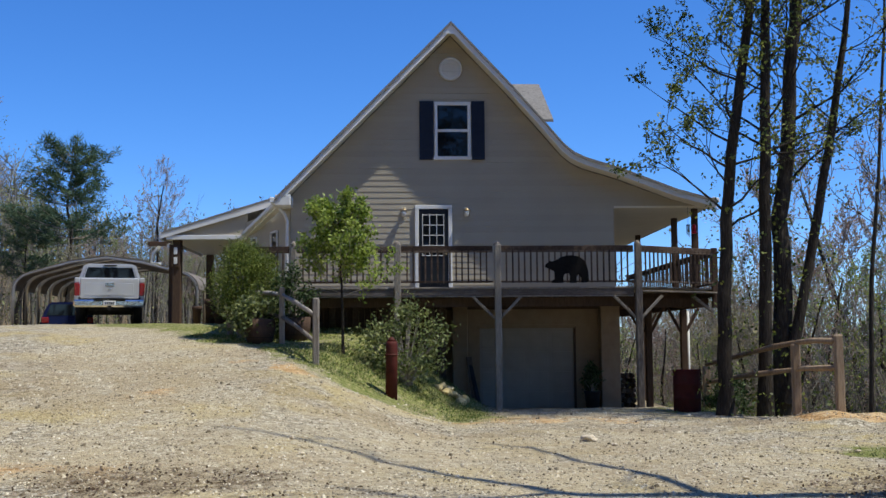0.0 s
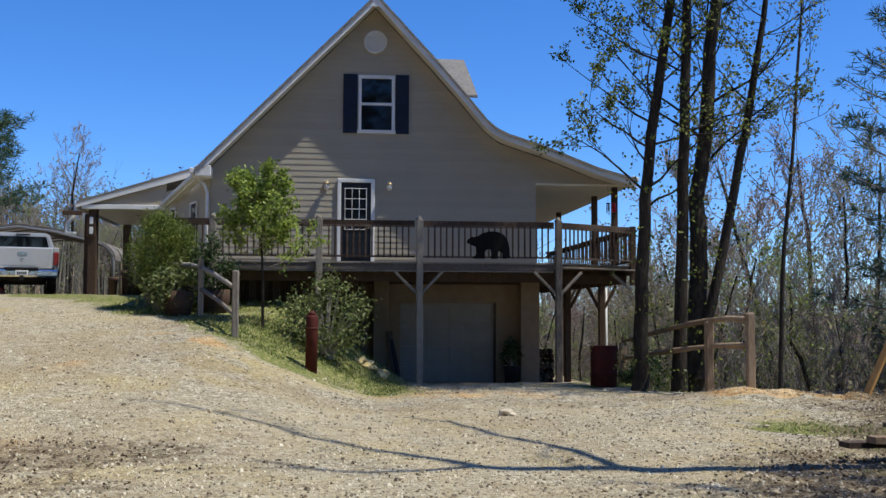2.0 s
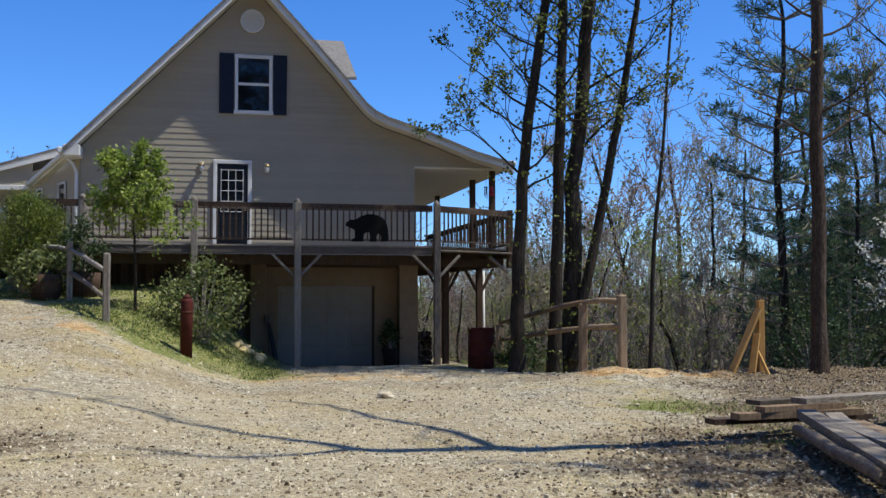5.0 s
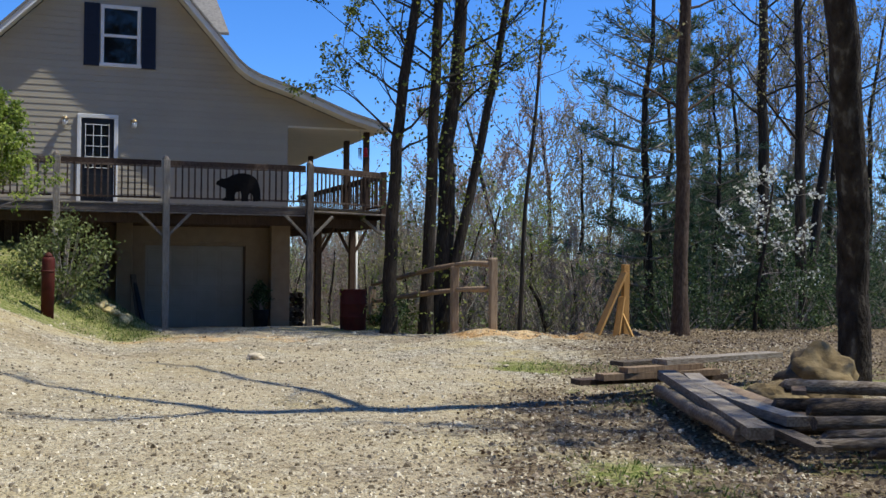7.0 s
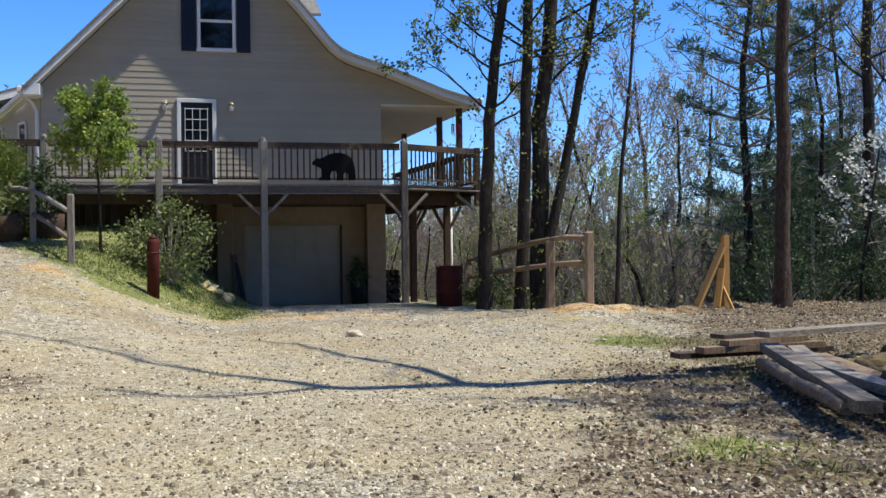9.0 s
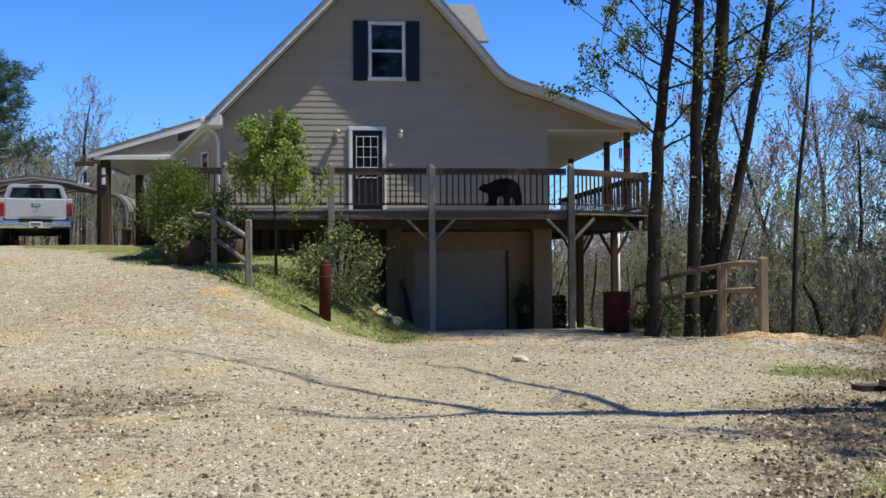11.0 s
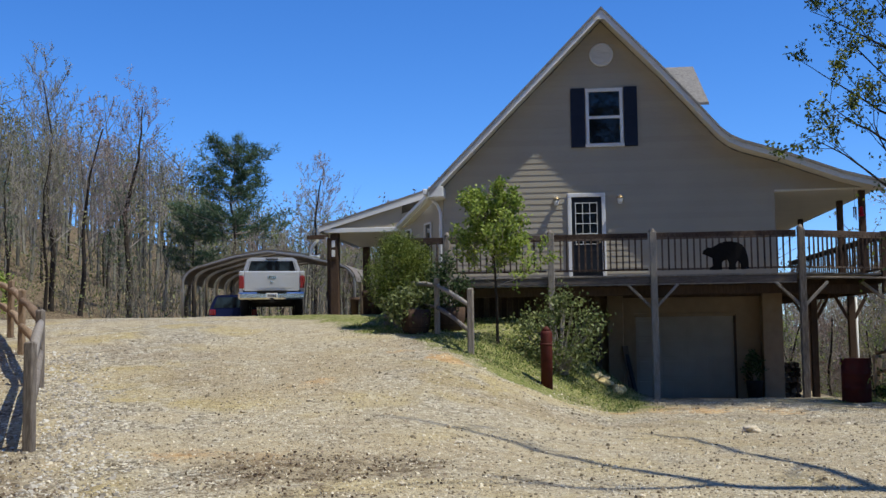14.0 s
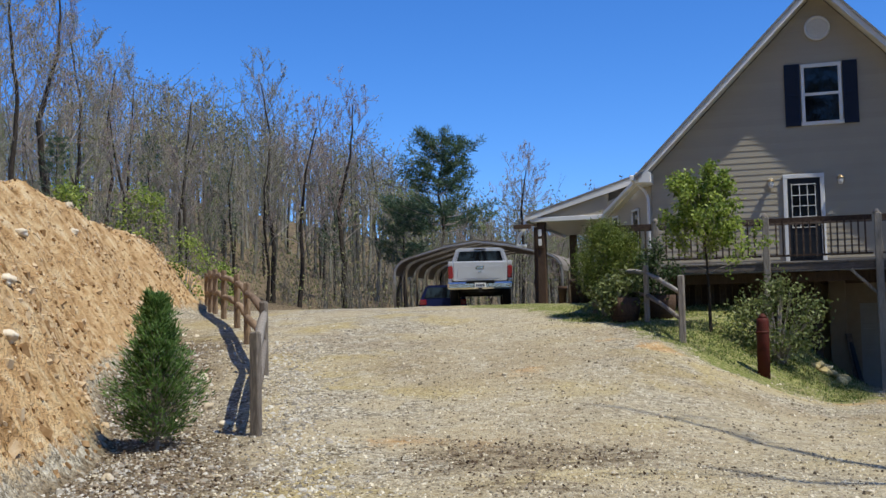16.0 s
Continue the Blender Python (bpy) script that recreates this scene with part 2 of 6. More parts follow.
def zones(x, y):
    """How grassy, how orange with clay and how littered with leaves, or darkened in place of shade, the ground is at a
    place.
    """
    n1 = noise.noise((x * 0.45, y * 0.45, 3)) + 0.5 * noise.noise((x * 1.6, y * 1.6, 7))
    n2 = noise.noise((x * 0.3, y * 0.3, 13)) + 0.5 * noise.noise((x * 1.1, y * 1.1, 17))
    # grassy bank between drive and deck
    edge = -2.0 - (y - 20.3) * 0.70 if y > 19 else 9
    grass = step(-0.5, 0.5, x - edge + 0.5 * n1) * step(19.1, 20.2, y + 0.4 * n1 - 0.4 * step(-1.5, 1, x)) * step(2.3, 0.8, x) * step(32, 29.5, y) * (0.45 + 0.55 * step(-0.35, 0.25, n1))
    grass = max(grass, 0.85 * step(0.0, 0.5, n1 + 0.25) * step(3.9, 4.9, x - 0.1 * y + 0.5 * n1) * step(9.2, 10.0, y) * step(16, 14, y))
    grass = max(grass, 0.85 * step(3.2, 4.4, x + 0.5 * n1) * step(8.6, 7.4, y + 0.8 * n1) * step(5.0, 5.8, y) * step(-0.2, 0.3, n1 + .1))
    grass = max(grass, 0.8 * step(-0.1, 0.4, n1) * step(4.8, 6.2, x) * step(21, 21.8, y) * step(28, 25, y))
    d = bank_foot(y) - x
    clay = max(step(0.05, 0.5, d), 0.4 * step(0.2, 0.9, n2) * step(8, 9.5, y) * step(14, 12, y) * step(1, -1, x),
               0.85 * step(-0.2, 0.35, n2 + 0.2) * step(-1.6, -0.6, x) * step(2.4, 1.4, x) * step(19.6, 20.2, y) * step(22.2, 21.2, y),
               0.6 * step(0.1, 0.5, n2) * step(16, 18, y) * step(-6, -3, x) * step(6, 3, x) * step(23, 20, y),
               0.9 * step(6.7, 7.4, x) * step(10.3, 9.6, x) * step(18.6, 19, y) * step(20.4, 20, y))
    forest = max(step(21.0, 23, y) * step(8, 10, x), step(33, 40, y), step(4.6, 6.5, d) * step(8, 12, y + 8), step(60, 90, abs(x)), step(-8, -14, y))
    # leaf cover; the near-right and bank-foot terms also paint in shade
    litter_shade = max(forest, 0.62 * step(15.6, 17, y + n1) * step(8.0, 10.5, x + 0.6 * n1), 0.5 * step(0.42, 0.55, x / max(1, y) + 0.06 * n1) * step(10, 12, y) * step(22, 20, y), 0.48 * step(0.28, 0.46, x / max(1, y) + 0.12 * n1) * step(15, 12, y) * step(-0.45, 0.25, n2 + .1), 0.36 * step(-4.6, -3.2, x + 0.8 * n1) * step(-0.6, -1.8, x + 0.8 * n1) * step(8.6, 9.6, y) * step(13.2, 11.6, y) * step(-0.4, 0.3, n2), 0.55 * step(3.6, 0.6, -d + 0.8 * n1) * step(0.1, 0.0, d) * step(7, 9, y) * step(24, 20, y))
    off = abs(x + 1.2 + (y - 8) * 0.3 + 0.5 * n1)
    wash = 0.8 * step(3.2, 0.0, off + 0.7 * n2) * step(5, 9, y) * step(31, 26, y) * step(-0.8, 0.5, n2 + 0.3)
    wash = max(wash, 0.85 * step(-3.5, 0.5, x + n1) * step(6.5, 3.0, x + 1.2 * n1) * step(6, 8, y + n2) * step(19, 15, y) * step(-0.7, 0.3, n2 + 0.2))
    return (grass * (1 - forest), clay * (1 - step(0.1, 0.3, grass)) * (1 - forest), litter_shade, wash)


gx, gy = axis(-900, 900, -15, 12, 0.11, 60), axis(-60, 1500, 5.5, 22, 0.11, 60)
gv = [(x, y, ground_z(x, y)) for y in gy for x in gx]
nx = len(gx)
gf = [(j * nx + i, j * nx + i + 1, (j + 1) * nx + i + 1, (j + 1) * nx + i) for j in range(len(gy) - 1) for i in range(nx - 1)]
gm = bpy.data.meshes.new("ground")
gm.from_pydata(gv, [], gf)
att = gm.attributes.new("zone", "FLOAT_COLOR", "POINT")
att.data.foreach_set("color", [c for v in gv for c in zones(v[0], v[1])])


def ground_material():
    m = bpy.data.materials.new("gravel_clay_and_grass")
    m.use_nodes = True
    n, l = m.node_tree.nodes, m.node_tree.links
    b = n["Principled BSDF"]
    b.inputs["Roughness"].default_value = 0.95
    b.inputs["Specular IOR Level"].default_value = 0.03
    tc = n.new("ShaderNodeTexCoord")
    at_ = n.new("ShaderNodeAttribute")
    at_.attribute_name = "zone"
    sep = n.new("ShaderNodeSeparateColor")
    l.new(at_.outputs["Color"], sep.inputs[0])

    def noise_tex(s, d=6, dist=0.0):
        t = n.new("ShaderNodeTexNoise")
        t.inputs["Scale"].default_value, t.inputs["Detail"].default_value, t.inputs["Distortion"].default_value = s, d, dist
        l.new(tc.outputs["Object"], t.inputs["Vector"])
        return t.outputs["Fac"]

    def ramp(fac, stops):
        r = n.new("ShaderNodeValToRGB")
        while len(r.color_ramp.elements) < len(stops):
            r.color_ramp.elements.new(0.5)
        for e, (p, c) in zip(r.color_ramp.elements, stops):
            e.position, e.color = p, (*c, 1)
        l.new(fac, r.inputs["Fac"])
        return r.outputs["Color"]

    def mix(fac, a, c, blend="MIX"):
        x = n.new("ShaderNodeMix")
        x.data_type, x.blend_type = "RGBA", blend
        l.new(fac, x.inputs["Factor"]) if not isinstance(fac, float) else None
        if isinstance(fac, float):
            x.inputs["Factor"].default_value = fac
        l.new(a, x.inputs["A"])
        l.new(c, x.inputs["B"])
        return x.outputs["Result"]

    # gravel: stones of two sizes, each with a tone of its own
    vor = n.new("ShaderNodeTexVoronoi")
    vor.inputs["Scale"].default_value = 16
    l.new(tc.outputs["Object"], vor.inputs["Vector"])
    vor2 = n.new("ShaderNodeTexVoronoi")
    vor2.inputs["Scale"].default_value = 42
    l.new(tc.outputs["Object"], vor2.inputs["Vector"])
    sepv = n.new("ShaderNodeSeparateColor")
    l.new(vor.outputs["Color"], sepv.inputs[0])
    sepw = n.new("ShaderNodeSeparateColor")
    l.new(vor2.outputs["Color"], sepw.inputs[0])
    stone = ramp(sepv.outputs[0], [(0.0, (0.05, 0.044, 0.038)), (0.28, (0.22, 0.195, 0.16)), (0.65, (0.47, 0.425, 0.35)), (1.0, (0.80, 0.76, 0.68))])
    stone2 = ramp(sepw.outputs[0], [(0.0, (0.07, 0.06, 0.048)), (0.35, (0.30, 0.26, 0.20)), (0.7, (0.47, 0.42, 0.33)), (1.0, (0.74, 0.69, 0.58))])
    gravel = mix(ramp(noise_tex(2.2), [(0.42, (0, 0, 0)), (0.6, (1, 1, 1))]), stone2, stone)
    dirt = ramp(noise_tex(6, 12), [(0.3, (0.34, 0.275, 0.185)), (0.5, (0.48, 0.405, 0.285)), (0.7, (0.57, 0.50, 0.37))])
    dirt = mix(0.28, dirt, stone2)
    base = mix(ramp(noise_tex(0.5, 10, 0.8), [(0.42, (0, 0, 0)), (0.54, (0.92, 0.92, 0.92))]), gravel, dirt)
    # mossy yellow stretches and damp brown ones
    yellow = ramp(noise_tex(16, 6), [(0.3, (0.17, 0.13, 0.05)), (0.5, (0.46, 0.37, 0.18)), (0.7, (0.60, 0.51, 0.29))])
    base = mix(ramp(noise_tex(0.38, 8, 0.5), [(0.50, (0, 0, 0)), (0.63, (0.75, 0.75, 0.75))]), base, yellow)
    base = mix(ramp(noise_tex(0.25, 8), [(0.38, (0.8, 0.8, 0.8)), (0.53, (0, 0, 0))]), base, ramp(noise_tex(12, 8), [(0.3, (0.13, 0.10, 0.07)), (0.5, (0.30, 0.24, 0.17)), (0.7, (0.46, 0.39, 0.29))]))
    base = mix(ramp(noise_tex(3.1, 10, 0.4), [(0.56, (0, 0, 0)), (0.68, (0.55, 0.55, 0.55))]), base, ramp(noise_tex(38, 4), [(0.3, (0.40, 0.355, 0.28)), (0.7, (0.72, 0.67, 0.57))]))
    # drifts of coarser grey stone
    base = mix(ramp(noise_tex(0.85, 10, 0.6), [(0.50, (0, 0, 0)), (0.60, (0.8, 0.8, 0.8))]), base, mix(0.45, stone, stone2))
    # scattered dark crumbs of earth and bark
    speck = n.new("ShaderNodeTexVoronoi")
    speck.inputs["Scale"].default_value = 21
    l.new(tc.outputs["Object"], speck.inputs["Vector"])
    seps = n.new("ShaderNodeSeparateColor")
    l.new(speck.outputs["Color"], seps.inputs[0])
    small = ramp(speck.outputs["Distance"], [(0.22, (1, 1, 1)), (0.36, (0, 0, 0))])
    few = ramp(seps.outputs[1], [(0.07, (1, 1, 1)), (0.09, (0, 0, 0))])
    both = n.new("ShaderNodeMix")
    both.data_type, both.blend_type = "RGBA", "MULTIPLY"
    both.inputs["Factor"].default_value = 1.0
    l.new(small, both.inputs["A"])
    l.new(few, both.inputs["B"])
    crumb = ramp(noise_tex(30, 3), [(0.3, (0.05, 0.036, 0.025)), (0.7, (0.15, 0.11, 0.075))])
    clay = ramp(noise_tex(3.2, 10, 0.6), [(0.3, (0.24, 0.14, 0.065)), (0.42, (0.44, 0.28, 0.145)), (0.55, (0.56, 0.39, 0.22)), (0.72, (0.66, 0.53, 0.36))])
    grass = ramp(noise_tex(14, 8), [(0.3, (0.08, 0.105, 0.03)), (0.45, (0.16, 0.195, 0.06)), (0.57, (0.28, 0.275, 0.12)), (0.72, (0.43, 0.38, 0.22))])
    leaf = ramp(noise_tex(20, 8), [(0.3, (0.045, 0.033, 0.024)), (0.5, (0.17, 0.13, 0.09)), (0.72, (0.36, 0.295, 0.215))])
    shaggy = noise_tex(6, 8)

    def ragged(mask):
        a = n.new("ShaderNodeMath")
        a.operation = "ADD"
        l.new(mask, a.inputs[0])
        l.new(shaggy, a.inputs[1])
        return ramp(a.outputs[0], [(0.66, (0, 0, 0)), (1.0, (1, 1, 1))])

    packed = ramp(noise_tex(7, 10), [(0.3, (0.36, 0.285, 0.18)), (0.5, (0.51, 0.435, 0.305)), (0.7, (0.62, 0.55, 0.42))])
    col = mix(ragged(at_.outputs["Alpha"]), base, mix(0.4, base, packed))
    col = mix(both.outputs["Result"], col, crumb)
    col = mix(ragged(sep.outputs[1]), col, clay)
    col = mix(ragged(sep.outputs[0]), col, grass)
    col = mix(ragged(sep.outputs[2]), col, leaf)
    warm = n.new("ShaderNodeMix")
    warm.data_type, warm.blend_type = "RGBA", "MULTIPLY"
    warm.inputs["Factor"].default_value, warm.inputs["B"].default_value = 1.0, (0.965, 0.95, 0.88, 1)
    l.new(col, warm.inputs["A"])
    l.new(warm.outputs["Result"], b.inputs["Base Color"])
    h = n.new("ShaderNodeMath")
    h.operation = "MULTIPLY_ADD"
    l.new(vor.outputs["Distance"], h.inputs[0])
    h.inputs[1].default_value = -0.6
    l.new(noise_tex(26, 8), h.inputs[2])
    h2 = n.new("ShaderNodeMath")
    h2.operation = "MULTIPLY_ADD"
    l.new(vor2.outputs["Distance"], h2.inputs[0])
    h2.inputs[1].default_value = -0.35
    l.new(h.outputs[0], h2.inputs[2])
    bp = n.new("ShaderNodeBump")
    bp.inputs["Strength"].default_value, bp.inputs["Distance"].default_value = 0.9, 0.055
    l.new(h2.outputs[0], bp.inputs["Height"])
    l.new(bp.outputs["Normal"], b.inputs["Normal"])
    return m


gm.materials.append(ground_material())
for p in gm.polygons:
    p.use_smooth = True
tagged(new("ground", gm), "pale gravel and orange clay yard with a grassy bank", "ground", kind="structure")

# ---------------- house ----------------
YW, YD = 27.2, 24.7
OV = 0.60  # roof overhang at the gable
house = holder("house", (1.1, YW, 0), "tan vinyl-sided house with steep gable roof and porches", "house")
ROOF = [(-3.36, 5.13), (1.05, 9.62), (2.50, 8.07), (3.20, 7.28), (3.88, 6.48), (4.12, 6.28), (4.42, 6.135), (5.31, 5.86), (6.73, 5.32), (7.72, 5.05)]


def roof_at(x):
    for (x0, z0), (x1, z1) in zip(ROOF, ROOF[1:]):
        if x0 <= x <= x1:
            return z0 + (z1 - z0) * (x - x0) / (x1 - x0)
    return 0.0


def roof_spans(z, drop=0.2):
    """Where the gable is as high as z, from left to right."""
    xs = [-3.03 + 0.02 * i for i in range(530)]
    ok = [x for x in xs if roof_at(x) - drop > z and (x <= 5.22 or (z > 4.95 and x < 7.55))]
    return (ok[0], ok[-1]) if ok else None


wall = part("wall", prism([(-3.03, 2.75), (5.22, 2.75), (5.22, 5.66), (4.36, 5.93), (4.05, 6.08), (3.80, 6.32), (1.05, 9.37), (-3.03, 5.25)], YW, 41.0), SIDING, house)
part("porch_gable", prism([(5.22, 4.97), (7.45, 4.97), (7.45, 4.98), (6.73, 5.13), (5.22, 5.66)], YW, YW + 0.12), SIDING, house)
part("basement_wall", box(-3.03, 1.70, YW, 41, -1.5, 2.745), STUCCO, house)
part("basement_wall", box(4.17, 5.22, YW, 41, -1.5, 2.745), STUCCO, house)
part("basement_wall", box(1.70, 4.17, YW, 41, 1.9, 2.745), STUCCO, house)
part("garage_lintel", box(1.70, 4.17, YW - 0.03, YW + 0.1, 1.86, 1.95, 0.01), STUCCO, house)
for x0, x1 in ((1.04, 1.42), (4.76, 5.24)):
    part("pier", box(x0, x1, YW - 0.38, YW + 0.05, -0.6, 2.6, 0.012), STUCCO, house)

gd = part("garage_door", box(1.74, 4.13, YW + 0.06, YW + 0.11, -0.35, 1.86), GARAGE, house, "cream panelled garage door")
for r in range(4):
    for c in range(4):
        bm = box(1.74 + 0.06 + c * 0.5975, 1.74 + 0.54 + c * 0.5975, YW + 0.055, YW + 0.07, -0.13 + r * 0.5, 0.26 + r * 0.5, 0.005)
        part("panel", bm, GARAGE, gd)
part("garage_jamb", box(4.13, 4.18, YW - 0.02, YW + 0.12, -0.4, 1.9), FRAME_WOOD, house)
part("garage_jamb", box(1.67, 1.74, YW - 0.02, YW + 0.12, -0.4, 1.9), STUCCO, house)

# roof skin, rake boards, soffits
thick = 0.07
for i_, ((x0, z0), (x1, z1)) in enumerate(zip(ROOF, ROOF[1:])):
    jog = 0.004 * (i_ % 2)
    part("roof_slope", prism([(x0, z0), (x1, z1), (x1, z1 - thick), (x0, z0 - thick)], YW - OV - 0.04, 41.2), SHINGLE, house)
    n_ = Vector((z1 - z0, 0, -(x1 - x0))).normalized() * 0.15
    part("rake_board", prism([(x0, z0 - 0.012), (x1, z1 - 0.012), (x1 + n_.x * 0.4, z1 - 0.19), (x0 + n_.x * 0.4, z0 - 0.19)], YW - OV - jog, YW - OV + 0.038 - jog), WHITE, house, "white painted rake board")
    part("rake_soffit", prism([(x0, z0 - 0.16), (x1, z1 - 0.16), (x1, z1 - 0.185), (x0, z0 - 0.185)], YW - OV + 0.038, YW + 0.02), SOFFIT, house)
part("apex_board", prism([(1.05, 9.60), (0.79, 9.31), (1.31, 9.29)], YW - OV - 0.012, YW - OV + 0.03), WHITE, house)
part("cornice_box", box(-3.36, -2.98, YW - OV, YW + 0.3, 4.94, 5.2, 0.012), WHITE, house)
part("soffit", box(5.22, 7.62, YW - 0.02, 41, 4.92, 4.965), SOFFIT, house, "cream porch ceiling")
part("porch_fascia", box(7.62, 7.68, YW - OV, 41, 4.90, 5.12, 0.01), WHITE, house)
part("gutter", box(7.68, 7.79, YW - OV, 41, 4.98, 5.10, 0.02), WHITE, house)
part("gutter", box(-3.50, -3.38, YW - OV, 41, 5.0, 5.14, 0.02), WHITE, house)
for y in (27.35, 29.5, 34.3, 38.5):
    part("porch_post", box(7.28, 7.43, y, y + 0.15, 2.78, 4.92, 0.012), FRAME_WOOD, house)

# siding: overlapping boards on the gable
k, zc = 0, 2.8
while zc < 9.3:
    span = roof_spans(zc + 0.02)
    if span and span[1] - span[0] > 0.15:
        x0, x1 = span
        hi = roof_spans(zc + 0.15) or (x0 + 0.1, x1 - 0.1)
        bm = bmesh.new()
        vs = [bm.verts.new(p) for p in ((x0, YW - 0.012, zc), (x1, YW - 0.012, zc), (hi[1], YW - 0.002, zc + 0.152), (hi[0], YW - 0.002, zc + 0.152),
                                        (x0, YW + 0.001, zc), (x1, YW + 0.001, zc))]
        bm.faces.new(vs[:4]), bm.faces.new((vs[1], vs[0], vs[4], vs[5]))
        part("siding_board", bm, SIDING, wall)
    zc += 0.15

# gable vent
vent = part("gable_vent", tube([(1.05, YW - 0.042, 8.53), (1.05, YW + 0.02, 8.53)], [0.24, 0.24], 32), WHITE, house, "round white gable vent")
ring = bmesh.new()
prof = [(1.05 + 0.27 * math.cos(a * math.tau / 40), YW - 0.055, 8.53 + 0.27 * math.sin(a * math.tau / 40)) for a in range(41)]
add_tube(ring, prof, [0.035] * 41, 6, cap=False)
part("ring", ring, WHITE, vent)
for i in range(7):
    z = 8.53 - 0.18 + i * 0.06
    w = math.sqrt(max(0.001, 0.225 ** 2 - (z - 8.53) ** 2))
    part("louvre", beam((1.05 - w, YW - 0.055, z), (1.05 + w, YW - 0.055, z), 0.04, 0.012, 0), WHITE, vent)

# upper window with shutters
win = part("window", box(0.70, 1.49, YW - 0.037, YW + 0.02, 6.26, 7.59), GLASS, house, "white double-hung window with dark glass")
for x0, x1, z0, z1 in ((0.63, 0.71, 6.263, 7.577), (1.48, 1.56, 6.263, 7.577), (0.63, 1.56, 7.58, 7.67), (0.60, 1.59, 6.17, 6.26)):
    part("frame", box(x0, x1, YW - 0.06, YW + 0.01, z0, z1, 0.008), WHITE, win)
part("sash", box(0.71, 1.48, YW - 0.052, YW, 6.89, 6.96, 0.006), WHITE, win)
for x0, x1 in ((0.245, 0.605), (1.585, 1.92)):
    sh = part("shutter", box(x0, x1, YW - 0.045, YW - 0.02, 6.17, 7.69), SHUTTER, house, "dark navy louvred shutter")
    for a, b in ((x0, x0 + 0.05), (x1 - 0.05, x1)):
        part("stile", box(a, b, YW - 0.06, YW - 0.045, 6.17, 7.69, 0.004), SHUTTER, sh)
    for z0, z1 in ((6.17, 6.24), (6.9, 6.97), (7.62, 7.69)):
        part("cross_rail", box(x0 + 0.05, x1 - 0.05, YW - 0.06, YW - 0.045, z0, z1, 0.004), SHUTTER, sh)
    for i in range(28):
        z = 6.26 + i * 0.048
        if not 6.88 < z < 6.98:
            part("slat", beam((x0 + 0.05, YW - 0.05, z), (x1 - 0.05, YW - 0.05, z), 0.008, 0.04, 0), SHUTTER, sh)

# glazed door on the deck
door = part("door", box(0.215, 0.97, YW - 0.038, YW + 0.02, 2.80, 4.90), DOOR_PAINT, house, "dark door with a nine-pane glass light")
for x0, x1, z0, z1 in ((0.12, 0.215, 2.79, 4.90), (0.97, 1.065, 2.79, 4.90), (0.12, 1.065, 4.903, 5.0)):
    part("door_frame", box(x0, x1, YW - 0.06, YW, z0, z1, 0.008), WHITE, door)
for c in range(3):
    for r in range(4):
        part("pane", box(0.325 + c * 0.18, 0.49 + c * 0.18, YW - 0.045, YW - 0.036, 3.72 + r * 0.26, 3.96 + r * 0.26), GLASS, door)
for c in range(4):
    part("muntin", box(0.306 + c * 0.18, 0.320 + c * 0.18, YW - 0.052, YW - 0.034, 3.70, 4.77, 0.004), WHITE, door)
for r in range(5):
    part("muntin", box(0.30, 0.865, YW - 0.054, YW - 0.034, 3.70 + r * 0.26, 3.714 + r * 0.26, 0.004), WHITE, door)
part("lower_panel", box(0.32, 0.86, YW - 0.050, YW - 0.036, 2.98, 3.55, 0.012), DOOR_PAINT, door)
part("knob", tube([(0.91, YW - 0.03, 3.75), (0.91, YW - 0.07, 3.75), (0.91, YW - 0.1, 3.75)], [0.012, 0.015, 0.028], 10), BRASS, door)

# lanterns beside the door
for x in (-0.16, 1.43):
    ln = holder("wall_lantern", (x, YW - 0.02, 4.83), "white and brass wall lantern beside the door", "wall lamp", "lanterns beside the door")
    part("back_plate", box(x - 0.05, x + 0.05, YW - 0.05, YW - 0.02, 4.72, 4.94, 0.01), WHITE, ln)
    part("arm", tube([(x, YW - 0.05, 4.86), (x, YW - 0.11, 4.92), (x, YW - 0.15, 4.88)], [0.014] * 3, 8), BRASS, ln)
    part("glass_body", tube([(x, YW - 0.15, 4.70), (x, YW - 0.15, 4.84)], [0.05, 0.075], 6), WHITE, ln)
    part("cap", tube([(x, YW - 0.15, 4.84), (x, YW - 0.15, 4.87), (x, YW - 0.15, 4.93)], [0.095, 0.07, 0.01], 10), BRASS, ln)

# dormer on the far roof slope
dorm = part("dormer", prism([(1.6, 7.6), (4.0, 6.3), (4.0, 8.2), (1.6, 8.2)], 31.65, 34.35), SIDING, house)
bm = bmesh.new()
for y1, z1 in ((31.45, 8.12), (34.55, 8.12)):
    a = [bm.verts.new(p) for p in ((1.0, 33, 9.56), (4.05, 33, 9.56), (4.28, y1, z1), (1.9, y1, z1), (1.0, 33, 9.48), (4.05, 33, 9.48), (4.28, y1, z1 - 0.08), (1.9, y1, z1 - 0.08))]
    for f in ((0, 1, 2, 3), (4, 5, 6, 7), (0, 1, 5, 4), (1, 2, 6, 5), (2, 3, 7, 6), (3, 0, 4, 7)):
        bm.faces.new([a[i] for i in f])
part("dormer_roof", bm, SHINGLE, dorm)
part("dormer_gable", prism([(3.94, 8.2), (4.0, 8.2), (4.0, 8.9), (3.94, 8.9)], 32.3, 33.7), SIDING, dorm)

